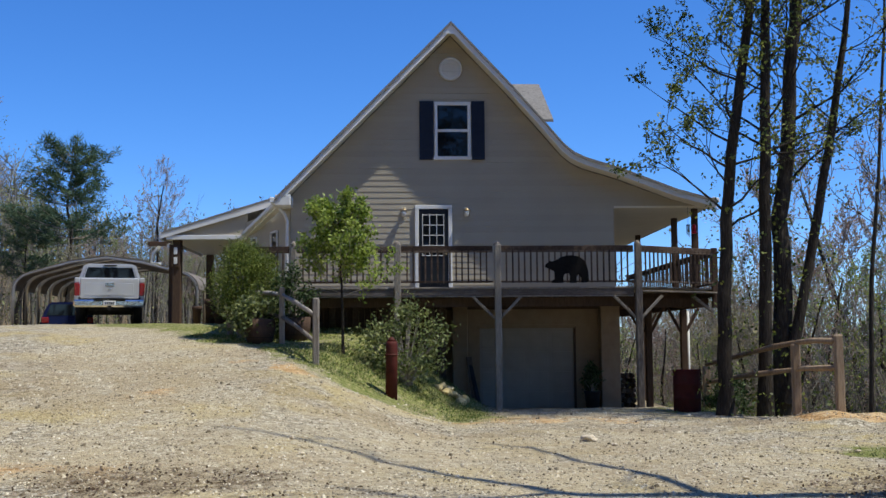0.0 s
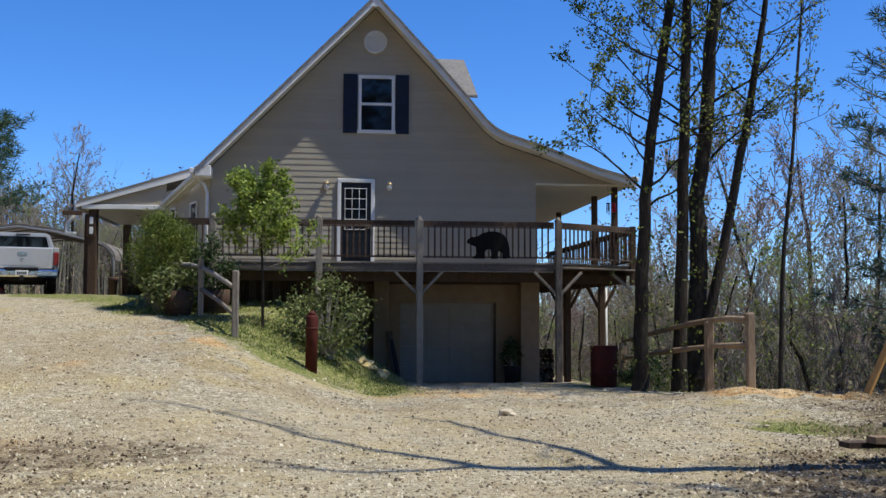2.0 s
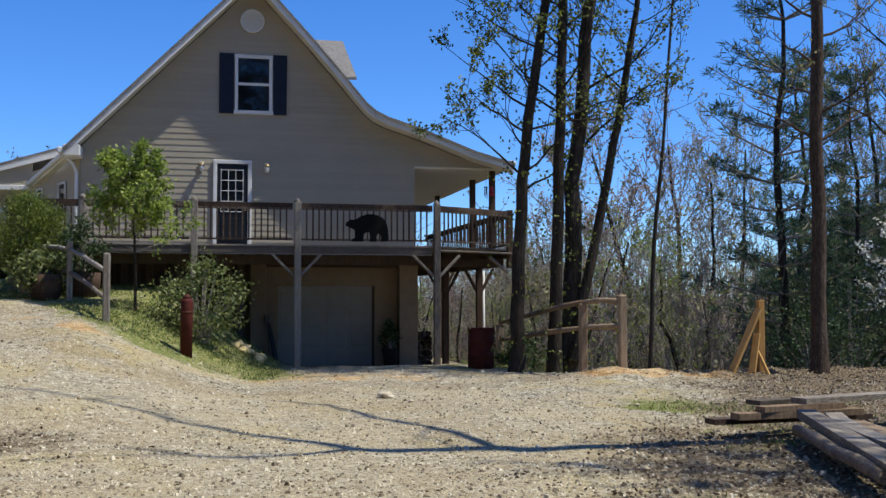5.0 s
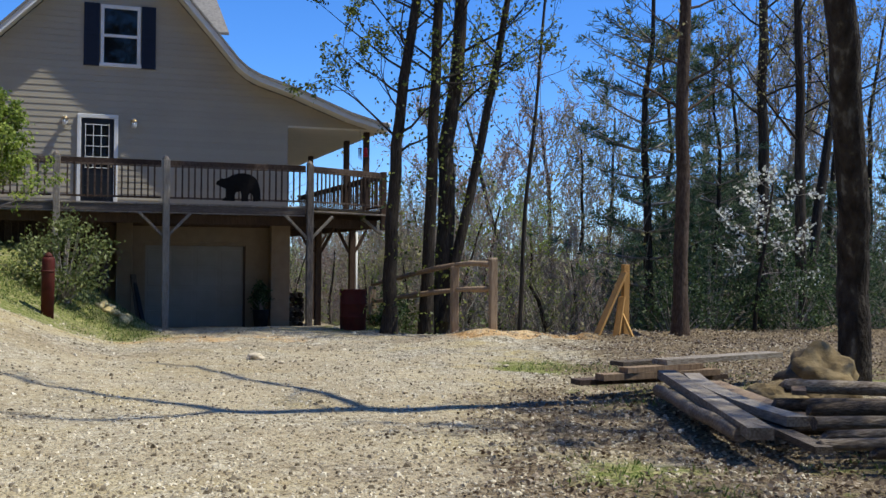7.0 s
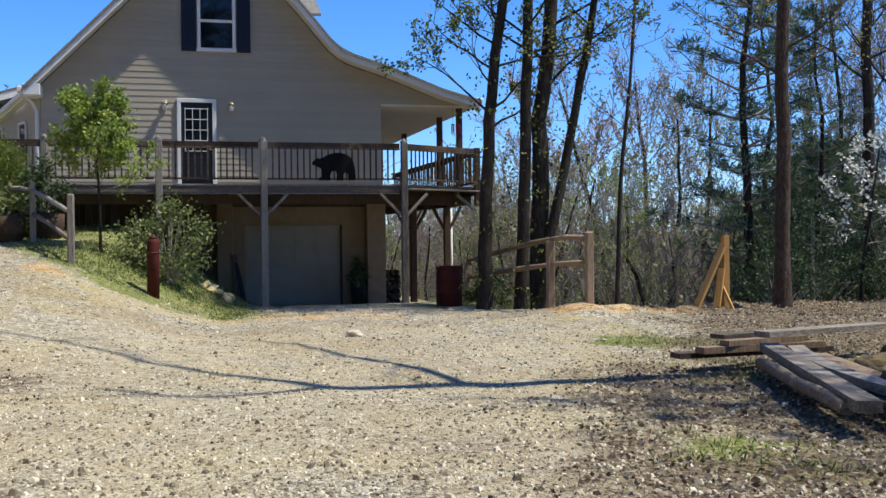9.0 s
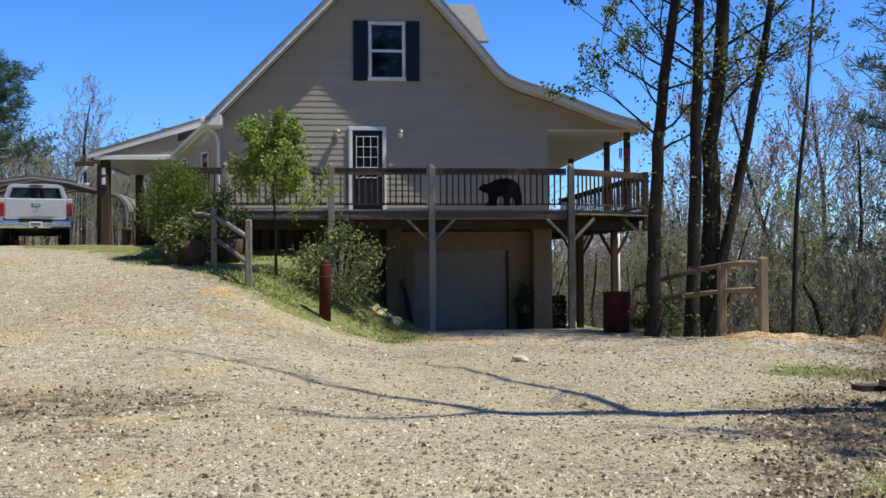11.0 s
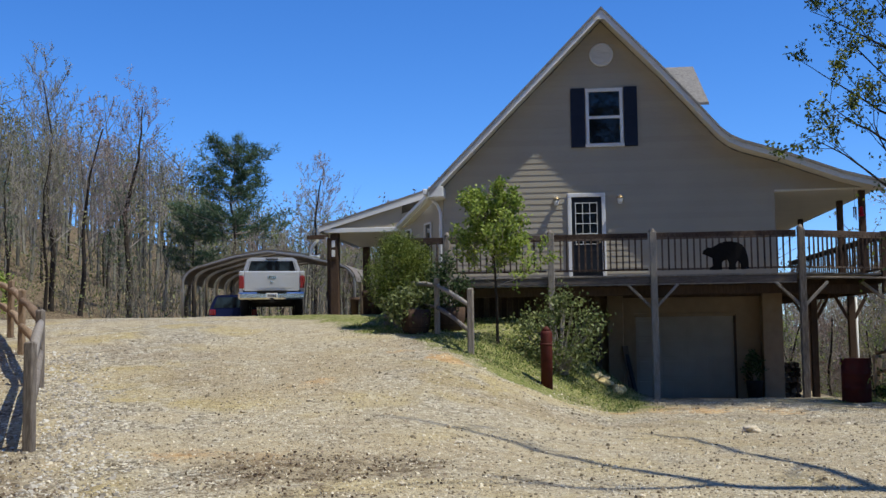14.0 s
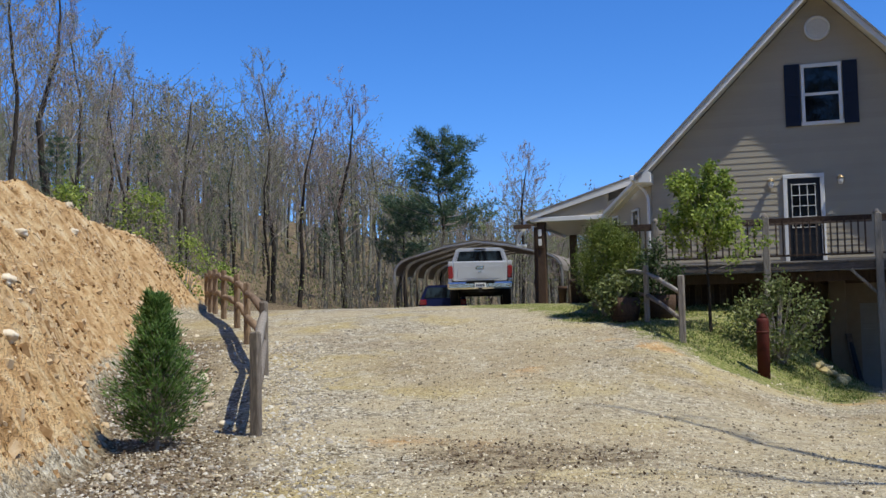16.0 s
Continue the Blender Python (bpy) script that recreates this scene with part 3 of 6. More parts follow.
# entry wing and porch on the drive side
A, B = Vector((-3.05, YW + 0.05, 0)), Vector((-4.75, 31.0, 0))
wing = bmesh.new()
for z0, z1, off in ((1.4, 5.0, 0.0),):
    q = [A, B, B + Vector((1.5, 0.4, 0)), A + Vector((0.6, 0.9, 0))]
    lo, up = [wing.verts.new((p.x, p.y, z0)) for p in q], [wing.verts.new((p.x, p.y, z1)) for p in q]
    for i in range(4):
        wing.faces.new((lo[i], lo[(i + 1) % 4], up[(i + 1) % 4], up[i]))
    wing.faces.new(up)
part("entry_wall", wing, SIDING, house)
part("entry_gutter", beam((-3.42, YW - 0.1, 5.02), (-4.78, 30.9, 4.66), 0.14, 0.12, 0.02), WHITE, house)
part("entry_fascia", beam((-3.34, YW - 0.05, 4.93), (-4.68, 30.95, 4.56), 0.16, 0.04, 0.005), SOFFIT, house)
along = (B - A).normalized()
for s0, s1, z0, z1 in ((1.0, 1.55, 3.45, 4.45), (2.9, 3.4, 3.3, 4.45)):
    p, q = A + along * s0, A + along * s1
    nrm = Vector((along.y, -along.x, 0)) * -0.02
    bm = bmesh.new()
    bm.faces.new([bm.verts.new(v) for v in ((p.x + nrm.x, p.y + nrm.y, z0), (q.x + nrm.x, q.y + nrm.y, z0), (q.x + nrm.x, q.y + nrm.y, z1), (p.x + nrm.x, p.y + nrm.y, z1))])
    w = part("side_window", bm, GLASS, house)
    for u, v in (((p, z0), (p, z1)), ((q, z0), (q, z1)), ((p, z1), (q, z1)), ((p, z0), (q, z0))):
        part("frame", beam((u[0].x + nrm.x * 1.6, u[0].y + nrm.y * 1.6, u[1]), (v[0].x + nrm.x * 1.6, v[0].y + nrm.y * 1.6, v[1]), 0.05, 0.05, 0.005), WHITE, w)
part("downspout", tube([(-3.4, YW - 0.05, 5.0), (-3.2, YW - 0.03, 4.8), (-3.12, YW - 0.04, 4.6), (-3.12, YW - 0.04, 2.2)], [0.04] * 4, 8), WHITE, house)
porch_rf = part("porch_roof", prism([(-3.6, 5.82), (-7.14, 4.72), (-7.14, 4.66), (-3.6, 5.75)], 30.85, 37.0), SHINGLE, house)
part("porch_rake_board", prism([(-3.6, 5.74), (-7.16, 4.71), (-7.16, 4.53), (-3.6, 5.56)], 30.86, 30.9), WHITE, house)
part("porch_infill", prism([(-4.7, 4.62), (-6.75, 4.62), (-6.75, 4.70), (-4.7, 5.25)], 30.95, 31.05), SIDING, house)
part("porch_beam", box(-7.0, -4.62, 30.88, 31.06, 4.50, 4.63, 0.01), WHITE, house)
part("porch_ceiling", box(-7.05, -4.0, 31.06, 36.8, 4.54, 4.60), SOFFIT, house)
part("porch_back_wall", box(-6.2, -3.4, 36.0, 36.3, 1.6, 4.54), SOFFIT, house)
part("porch_fascia", box(-7.2, -7.13, 30.88, 37, 4.5, 4.72, 0.01), WHITE, house)
for x, y in ((-6.84, 31.0), (-7.3, 32.6), (-6.9, 36.4)):
    part("porch_post", box(x, x + 0.24, y, y + 0.24, 1.8, 4.52, 0.015), FRAME_WOOD, house)
sign = tagged(part("post_sign", box(-6.86, -6.62, 30.95, 30.985, 3.72, 4.36, 0.01), FRAME_WOOD), "dark vertical board with two pale bars on a porch post", "sign")
for z in (4.18, 3.90):
    part("bar", box(-6.79, -6.69, 30.935, 30.95, z - 0.1, z + 0.1, 0.01), WHITE, sign)

board = holder("hanging_board", (-7.2, 30.85, 4.4), "dark narrow board hung level under the porch eave", "sign")
part("plank", box(-7.50, -6.97, 30.80, 30.84, 4.31, 4.44, 0.008), FRAME_WOOD, board)
part("bracket", box(-6.97, -6.86, 30.81, 30.90, 4.39, 4.43, 0.005), FRAME_WOOD, board)
part("downspout", tube([(-7.16, 30.95, 4.56), (-7.22, 30.92, 4.28), (-7.36, 30.92, 4.10), (-7.42, 30.92, 3.84), (-7.15, 30.95, 3.80)], [0.05] * 5, 8), WHITE, house)

# ---------------- deck ----------------
DZ = 2.78
deck = holder("deck", (1.3, YD, 0), "weathered raised wooden deck with baluster railing and braced posts", "deck")
C3, C4 = Vector((5.26, YD, 0)), Vector((7.4, 25.9, 0))
OUTLINE = [Vector((-4.3, YD, 0)), C3, C4, Vector((7.4, 40.5, 0))]
# boards, laid along x: full depth of the deck
for i in range(17):
    y0 = YD + 0.02 + i * 0.147
    x1 = min(7.38, 5.26 + max(0.0, (y0 - YD) * 2.14 / 1.2))
    part("deck_board", box(-4.3, x1, y0, y0 + 0.14, DZ - 0.035, DZ), OLD_WOOD, deck)
part("porch_floor", box(5.24, 7.38, 27.2, 40.5, DZ - 0.035, DZ - 0.002), OLD_WOOD, deck)
part("rim_joist", box(-4.3, 5.17, YD + 0.01, YD + 0.05, 2.55, DZ - 0.037, 0.004), DECK_DARK, deck)
part("rim_face", box(-4.3, 5.16, YD - 0.03, YD + 0.008, 2.585, DZ - 0.05, 0.004), RIM_WOOD, deck)
part("nosing", box(-4.3, 5.16, YD - 0.045, YD + 0.018, DZ - 0.046, DZ - 0.006, 0.006), OLD_WOOD, deck)
part("lower_trim", box(-4.3, 5.16, YD - 0.022, YD + 0.008, 2.55, 2.58, 0.003), OLD_WOOD, deck)
part("rim_joist", beam((5.30, YD + 0.0, 2.67), (7.4, 25.87, 2.67), 0.19, 0.04), OLD_WOOD, deck)
part("rim_joist", box(7.36, 7.40, 25.95, 40.5, 2.56, DZ - 0.037), DECK_DARK, deck)
for y in (24.95, 27.0):
    part("girder", box(-4.2, 5.6 if y > 25 else 5.3, y, y + 0.08, 2.33, 2.545, 0.005), FRAME_WOOD, deck)
part("girder", box(5.3, 7.3, 26.1, 26.18, 2.33, 2.545, 0.005), FRAME_WOOD, deck)
part("girder", box(7.1, 7.2, 26.2, 40, 2.33, 2.545, 0.005), FRAME_WOOD, deck)
for i in range(23):
    x = -4.1 + i * 0.406
    part("joist", box(x, x + 0.04, YD + 0.06, YW - 0.02, 2.55, DZ - 0.04), FRAME_WOOD, deck)
for i in range(12):
    y = 27.4 + i * 1.1
    part("joist", box(5.25, 7.34, y, y + 0.04, 2.55, DZ - 0.04), FRAME_WOOD, deck)


def rail_run(a, b, spacing=0.135, every=1):
    """Top and bottom rails with balusters between two posts."""
    d = (b - a)
    L, w = d.length, d.normalized()
    for z, wd, ht in ((3.665, 0.14, 0.036), (3.60, 0.04, 0.085), (2.90, 0.04, 0.085)):
        if wd > 0.1:
            m = beam(a + Vector((0, 0, z)), b + Vector((0, 0, z)), 0.036, 0.14, 0.006) if abs(w.x) < 0.5 else beam(a + Vector((0, 0, z)), b + Vector((0, 0, z)), 0.036, 0.14, 0.006)
            part("top_rail", m, DECK_DARK, deck)
        else:
            part("rail", beam(a + Vector((0, 0.0, z)), b + Vector((0, 0.0, z)), 0.085, 0.038, 0.004), DECK_DARK, deck)
    n_ = int(L / spacing)
    for i in range(1, n_):
        p = a + w * (L * i / n_)
        ob = shared("baluster", BAL, None, deck, Matrix.Translation((p.x + random.uniform(-.004, .004), p.y - 0.03, 0)))


BAL = mesh_of("baluster", box(-0.018, 0.018, -0.018, 0.018, 2.87, 3.64, 0.003), DECK_DARK)
posts = (-2.69, -0.31, 1.99, 5.26)
for a, b in zip([Vector((-4.3, YD, 0))] + [Vector((x + 0.09, YD, 0)) for x in posts], [Vector((x - 0.09, YD, 0)) for x in posts]):
    rail_run(a, b)
rail_run(C3 + Vector((0.1, 0.05, 0)), C4, 0.125)
rail_run(C4 + Vector((0, 0.1, 0)), Vector((7.4, 36.5, 0)), 0.24)
for x in posts:
    gz = ground_z(x, YD) - 0.15
    if x > -1:
        lean = 0.05 if x == 1.99 else 0.03
        part("post", beam((x + lean, YD - 0.03, gz), (x, YD - 0.03, 3.76), 0.15, 0.15, 0.012), OLD_WOOD, deck)
    else:
        part("post", box(x - 0.06, x + 0.06, YD - 0.09, YD + 0.03, gz, 3.76, 0.01), OLD_WOOD, deck)
    part("post_cap", tube([(x, YD - 0.03, 3.75), (x, YD - 0.03, 3.79), (x, YD - 0.03, 3.85)], [0.085, 0.07, 0.03], 4), OLD_WOOD, deck)
    if x > 1:
        for s in (-1, 1):
            part("brace", beam((x + s * 0.06 + 0.01, YD - 0.02, 2.05), (x + s * 0.56, YD - 0.02, 2.56), 0.085, 0.06, 0.006), OLD_WOOD, deck)
cx, cy = C4.x, C4.y
part("post", box(cx - 0.07, cx + 0.07, cy - 0.07, cy + 0.07, 2.3, 3.76, 0.01), FRAME_WOOD, deck)
part("brace", beam((cx - 0.05, cy, 2.2), (cx - 0.55, cy - 0.1, 2.58), 0.085, 0.06, 0.006), OLD_WOOD, deck)
for x, y in ((6.02, 27.1), (7.18, 28.15), (7.18, 33.0)):
    gz = ground_z(x, y) - 0.3
    part("post", box(x - 0.08, x + 0.08, y - 0.08, y + 0.08, gz, 2.4, 0.012), FRAME_WOOD, deck)
    for s in (-1, 1):
        part("brace", beam((x + s * 0.07, y, 1.75), (x + s * 0.4, y, 2.36), 0.1, 0.07, 0.006), FRAME_WOOD, deck)
part("drain_pipe", tube([(7.32, 28.2, -1.0), (7.32, 28.2, 2.3)], [0.032, 0.032], 10), WHITE, deck)

skirt_me = mesh_of("skirt_board", box(-0.066, 0.066, -0.012, 0.012, -0.3, 2.5, 0.003), DECK_DARK)
for i in range(28):
    shared("skirt_board", skirt_me, None, deck, Matrix.Translation((-3.0 + i * 0.14, 25.95 + 0.006 * (i % 2), 0)))

# ---------------- things on the deck ----------------
def bear_shape():
    """A flat-sided black figure of a walking bear, in x and z, about a metre long."""
    out = [(0.00, 0.44), (0.02, 0.52), (0.08, 0.57), (0.12, 0.61), (0.16, 0.59), (0.26, 0.62), (0.36, 0.70), (0.50, 0.75), (0.64, 0.76), (0.78, 0.73), (0.90, 0.65),
           (0.98, 0.50), (1.02, 0.30), (1.03, 0.02), (0.86, 0.0), (0.85, 0.16), (0.79, 0.24), (0.74, 0.16), (0.74, 0.0), (0.58, 0.0), (0.59, 0.18), (0.56, 0.27),
           (0.46, 0.24), (0.43, 0.16), (0.43, 0.0), (0.15, 0.0), (0.16, 0.06), (0.24, 0.12), (0.22, 0.32), (0.12, 0.38)]
    return out


bear = prism([(3.10 + x * .98, 2.86 + z * .84) for x, z in bear_shape()], YD - 0.13, YD - 0.05)
bmesh.ops.bevel(bear, geom=[e for e in bear.edges if abs(e.verts[0].co.y - e.verts[1].co.y) < 1e-4], offset=0.015, segments=2, affect="EDGES")
tagged(part("bear_statue", bear, BLACK, smooth=False), "flat black bear cutout fixed to the deck railing", "statue")
for x, y, zz, c in ((7.28, 27.2, 4.33, RED_RUST),):
    fd = holder("bird_feeder", (x, y, zz), "red bird feeder hanging under the porch eave", "bird feeder")
    RED = material("red_plastic", [(0.5, 0.015, 0.03), (0.6, 0.03, 0.05)], scale=5, rough=0.35, bump=0)
    part("bottle", tube([(x, y, zz - 0.02), (x, y, zz + 0.02), (x, y, zz + 0.14), (x, y, zz + 0.17)], [0.04, 0.05, 0.045, 0.015], 12), RED, fd)
    part("dish", tube([(x, y, zz - 0.08), (x, y, zz - 0.05), (x, y, zz - 0.02)], [0.05, 0.08, 0.06], 14), RED, fd)
    part("cord", tube([(x, y, zz + 0.17), (x, y, 4.93)], [0.004] * 2, 4), DOOR_PAINT, fd)
wc = holder("wind_chime", (7.1, 27.1, 4.3), "small dark wind chime hanging under the porch eave", "wind chime")
part("disc", tube([(7.1, 27.1, 4.45), (7.1, 27.1, 4.47)], [0.05, 0.05], 12), FRAME_WOOD, wc)
for i in range(5):
    a = i * math.tau / 5
    part("pipe", tube([(7.1 + .035 * math.cos(a), 27.1 + .035 * math.sin(a), 4.15 + .03 * i), (7.1 + .035 * math.cos(a), 27.1 + .035 * math.sin(a), 4.45)], [0.008] * 2, 6), OLD_WOOD, wc)
part("cord", tube([(7.1, 27.1, 4.47), (7.1, 27.1, 4.93)], [0.004] * 2, 4), DOOR_PAINT, wc)


# ---------------- fences and posts ----------------
def split_post(x, y, h, parent, mat, w=0.13, lean=0.0):
    z = ground_z(x, y)
    bm = beam((x, y, z - 0.2), (x + lean, y, z + h), w, w * 0.9, 0.02)
    for v in bm.verts:
        v.co += Vector((random.uniform(-.006, .006), random.uniform(-.006, .006), random.uniform(-.006, .012)))
    return part("post", bm, mat, parent)


def split_rail(a, b, parent, mat, sag=0.0, r=0.055):
    pts, rad = [], []
    for i in range(6):
        t = i / 5
        p = Vector(a).lerp(Vector(b), t)
        p.z += sag * 4 * t * (1 - t) + random.uniform(-.008, .008)
        pts.append(p)
        rad.append(r * (0.75 if i in (0, 5) else 1.0) * random.uniform(0.9, 1.1))
    return part("rail", tube(pts, rad, 6, wob=0.25), mat, parent)


fence = holder("yard_fence", (7.5, 20, 0.2), "weathered split-rail fence at the edge of the yard", "fence")
FP = [(7.82, 19.5, 1.38), (7.31, 20.3, 1.34), (6.75, 24.5, 0.95)]
for x, y, h in FP:
    split_post(x, y, h, fence, RAIL_WOOD, 0.15)
for (x0, y0, h0), (x1, y1, h1), zs in zip(FP, FP[1:], (((1.49, 1.47), (0.99, 0.96)), ((1.47, 0.97), (0.96, 0.56)))):
    for z0, z1 in zs:
        split_rail((x0, y0 - 0.02, z0), (x1, y1 - 0.02, z1), fence, RAIL_WOOD, 0.02)

bank_fence = holder("bank_fence", (-1.84, 21, 1.1), "grey split-rail fence beside the drive and planters", "fence")
BF = [(-1.84, 21.0, 1.28), (-2.75, 23.1, 1.2), (-4.15, 24.9, 1.15)]
for x, y, h in BF:
    split_post(x, y, h, bank_fence, OLD_WOOD, 0.12)
for (x0, y0, h0), (x1, y1, h1) in zip(BF, BF[1:]):
    for f in (0.86, 0.47):
        split_rail((x0, y0, ground_z(x0, y0) + h0 * f - (0.18 if x0 > -2 else 0)), (x1, y1, ground_z(x1, y1) + h1 * f), bank_fence, OLD_WOOD, 0.03, 0.05)

drive_fence = holder("drive_fence", (-10, 20, 0.8), "split-rail fence climbing along the gravel drive", "fence")
DF = [(-6.37, 12.3), (-8.75, 17.2), (-10.9, 20.6), (-12.6, 23.3), (-14.3, 25.7), (-15.7, 27.8), (-16.9, 29.6), (-18.2, 31.6)]
for i, (x, y) in enumerate(DF):
    split_post(x, y, 1.30, drive_fence, OLD_WOOD if i < 2 else RAIL_WOOD, 0.13, random.uniform(-.05, .05))
for i, ((x0, y0), (x1, y1)) in enumerate(zip(DF, DF[1:])):
    for f in (1.08, 0.58):
        split_rail((x0, y0, ground_z(x0, y0) + f), (x1, y1, ground_z(x1, y1) + f), drive_fence, OLD_WOOD if i < 1 else RAIL_WOOD, 0.06, 0.078)

# red steel bollard on the grass
rp = holder("red_post", (-0.38, 21.0, 0.4), "rusty red steel pipe post in the grass", "post")
gz = ground_z(-0.38, 21)
part("pipe", tube([(-0.38, 21, gz - 0.2), (-0.37, 21, gz + 1.02), (-0.37, 21, gz + 1.08)], [0.115, 0.115, 0.10], 20), RED_RUST, rp)
part("cap", tube([(-0.37, 21, gz + 1.08), (-0.37, 21, gz + 1.13), (-0.37, 21, gz + 1.17)], [0.09, 0.06, 0.015], 16), RED_RUST, rp)
part("collar", tube([(-0.38, 21, gz + 0.80), (-0.38, 21, gz + 0.84)], [0.125, 0.125], 20), RED_RUST, rp)

# steel drum
dr = holder("steel_drum", (5.96, 23.2, 0.02), "rusty red steel drum beside the deck post", "drum")
gz = ground_z(5.96, 23.2) - 0.02
part("shell", tube([(5.96, 23.2, gz + h) for h in (0, .03, .28, .30, .32, .57, .59, .61, .86, .89)], [.285, .29, .29, .302, .29, .29, .302, .29, .29, .285], 32), RED_RUST, dr)
part("rim", tube([(5.96 + .29 * math.cos(a * math.tau / 32), 23.2 + .29 * math.sin(a * math.tau / 32), gz + .89) for a in range(33)], [.014] * 33, 6, cap=False), RED_RUST, dr)

# braced post of new lumber
bp_ = holder("braced_post", (10.7, 19.5, 0.2), "yellow new-lumber post with two diagonal braces", "post")
gz = ground_z(10.72, 19.5)
part("upright", box(10.67, 10.80, 19.45, 19.58, gz - 0.3, 1.53 - 0.001 * 19.5, 0.008), NEW_WOOD, bp_)
part("brace", beam((10.66, 19.42, 1.35), (9.95, 19.35, gz - 0.1), 0.2, 0.05, 0.006), NEW_WOOD, bp_)
part("brace", beam((10.60, 19.40, 0.85), (10.35, 19.2, gz - 0.1), 0.14, 0.05, 0.006), NEW_WOOD, bp_)
part("brace", beam((10.55, 19.40, 0.62), (10.78, 19.2, gz - 0.1), 0.10, 0.05, 0.006), NEW_WOOD, bp_)

# ---------------- pickup truck ----------------
SILVER = material("silver_car_paint", [(0.52, 0.53, 0.55), (0.60, 0.61, 0.63)], scale=2, rough=0.28, metal=0.35, bump=0.02, spec=0.6)
CHROME = material("chrome", [(0.6, 0.6, 0.6), (0.75, 0.75, 0.75)], scale=4, rough=0.18, metal=1.0, bump=0.02)
RUBBER = material("black_rubber", [(0.012, 0.012, 0.012), (0.03, 0.03, 0.03)], scale=8, rough=0.9, bump=0.3)
LAMP_RED = material("tail_lamp_red", [(0.16, 0.004, 0.004), (0.26, 0.008, 0.006)], scale=8, rough=0.15, bump=0.05, spec=0.8)
BLUE_CAR = material("dark_blue_car_paint", [(0.01, 0.015, 0.06), (0.015, 0.025, 0.09)], scale=2, rough=0.25, metal=0.2, bump=0)


def wheel(x, y, r, w, parent):
    t = part("wheel", tube([(x - w / 2, y, r), (x - w / 2 + .03, y, r), (x + w / 2 - .03, y, r), (x + w / 2, y, r)], [r - .04, r, r, r - .04], 24), RUBBER, parent)
    part("rim", tube([(x - w / 2 - .005, y, r), (x + w / 2 + .005, y, r)], [r * .58, r * .58], 16), CHROME, t)


def pickup():
    t = holder("pickup_truck", (0, 0, 0), "silver crew-cab pickup truck parked on the drive", "truck")
    # bed, x right, y forward, tailgate at y = 0
    part("bed_side", box(-1.0, -0.88, 0.02, 2.3, 0.62, 1.38, 0.03), SILVER, t)
    part("bed_side", box(0.88, 1.0, 0.02, 2.3, 0.62, 1.38, 0.03), SILVER, t)
    part("bed_floor", box(-0.9, 0.9, 0.05, 2.3, 0.72, 0.80), RUBBER, t)
    tg = part("tailgate", box(-0.84, 0.84, -0.02, 0.06, 0.76, 1.37, 0.025), SILVER, t)
    part("inset", box(-0.70, 0.70, -0.03, -0.018, 0.84, 1.22, 0.012), SILVER, tg)
    part("latch", box(-0.13, 0.13, -0.045, -0.03, 1.13, 1.23, 0.012), CHROME, tg)
    part("badge", box(-0.05, 0.05, -0.05, -0.045, 1.02, 1.06, 0.004), CHROME, tg)
    for s in (-1, 1):
        part("tail_lamp", box(s * 0.85, s * 1.0, -0.03, 0.10, 0.84, 1.22, 0.02), LAMP_RED, t, "red tail lamp")
        part("corner", box(s * 0.85, s * 1.0, -0.01, 0.10, 1.23, 1.375, 0.02), SILVER, t)
    bu = part("bumper", box(-1.02, 1.02, -0.22, 0.05, 0.50, 0.72, 0.05), CHROME, t, "chrome rear bumper")
    part("plate", box(-0.17, 0.17, -0.235, -0.222, 0.55, 0.69, 0.004), WHITE, bu)
    for i in range(5):
        part("plate_bar", box(-0.13 + i * .055, -0.09 + i * .055, -0.24, -0.235, 0.58, 0.65), SHUTTER, bu)
    part("step_pad", box(-0.45, 0.45, -0.225, 0.0, 0.715, 0.735, 0.005), RUBBER, bu)
    # cab with sloping sides
    prof = [(-0.98, 0.62), (0.98, 0.62), (1.0, 1.28), (0.80, 1.86), (0.66, 1.92), (-0.66, 1.92), (-0.80, 1.86), (-1.0, 1.28)]
    cab = prism(prof, 2.34, 4.6)
    bmesh.ops.bevel(cab, geom=[e for e in cab.edges if abs(e.verts[0].co.y - e.verts[1].co.y) < 1e-4], offset=0.05, segments=2, affect="EDGES")
    cb = part("cab", cab, SILVER, t)
    bm = bmesh.new()
    bm.faces.new([bm.verts.new(p) for p in ((-0.85, 2.325, 1.38), (0.85, 2.325, 1.38), (0.72, 2.325, 1.80), (-0.72, 2.325, 1.80))])
    part("rear_window", bm, GLASS, cb, "dark rear window")
    part("brake_light", box(-0.20, 0.20, 2.30, 2.33, 1.845, 1.885, 0.005), RUBBER, cb)
    for s in (-1, 1):
        part("window_post", beam((s * 0.83, 2.32, 1.34), (s * 0.69, 2.32, 1.81), 0.04, 0.03, 0.005), SILVER, cb)
        part("mirror", box(s * 1.00, s * 1.10, 3.9, 4.02, 1.25, 1.48, 0.03), SILVER, cb)
    part("bonnet", box(-0.96, 0.96, 4.55, 5.7, 0.6, 1.22, 0.08), SILVER, t)
    part("frame", box(-0.6, 0.6, 0.1, 5.3, 0.42, 0.62), RUBBER, t)
    part("hitch", box(-0.05, 0.05, -0.28, 0.1, 0.40, 0.50, 0.006), RUBBER, t)
    part("axle", box(-0.75, 0.75, 0.95, 1.3, 0.28, 0.5, 0.04), RUBBER, t)
    part("spare_wheel", tube([(0, 0.65, 0.36), (0, 0.65, 0.6)], [0.38, 0.38], 20), RUBBER, t)
    part("muffler", tube([(0.35, 0.2, 0.42), (0.35, 1.4, 0.42)], [0.1, 0.1], 12), RUBBER, t)
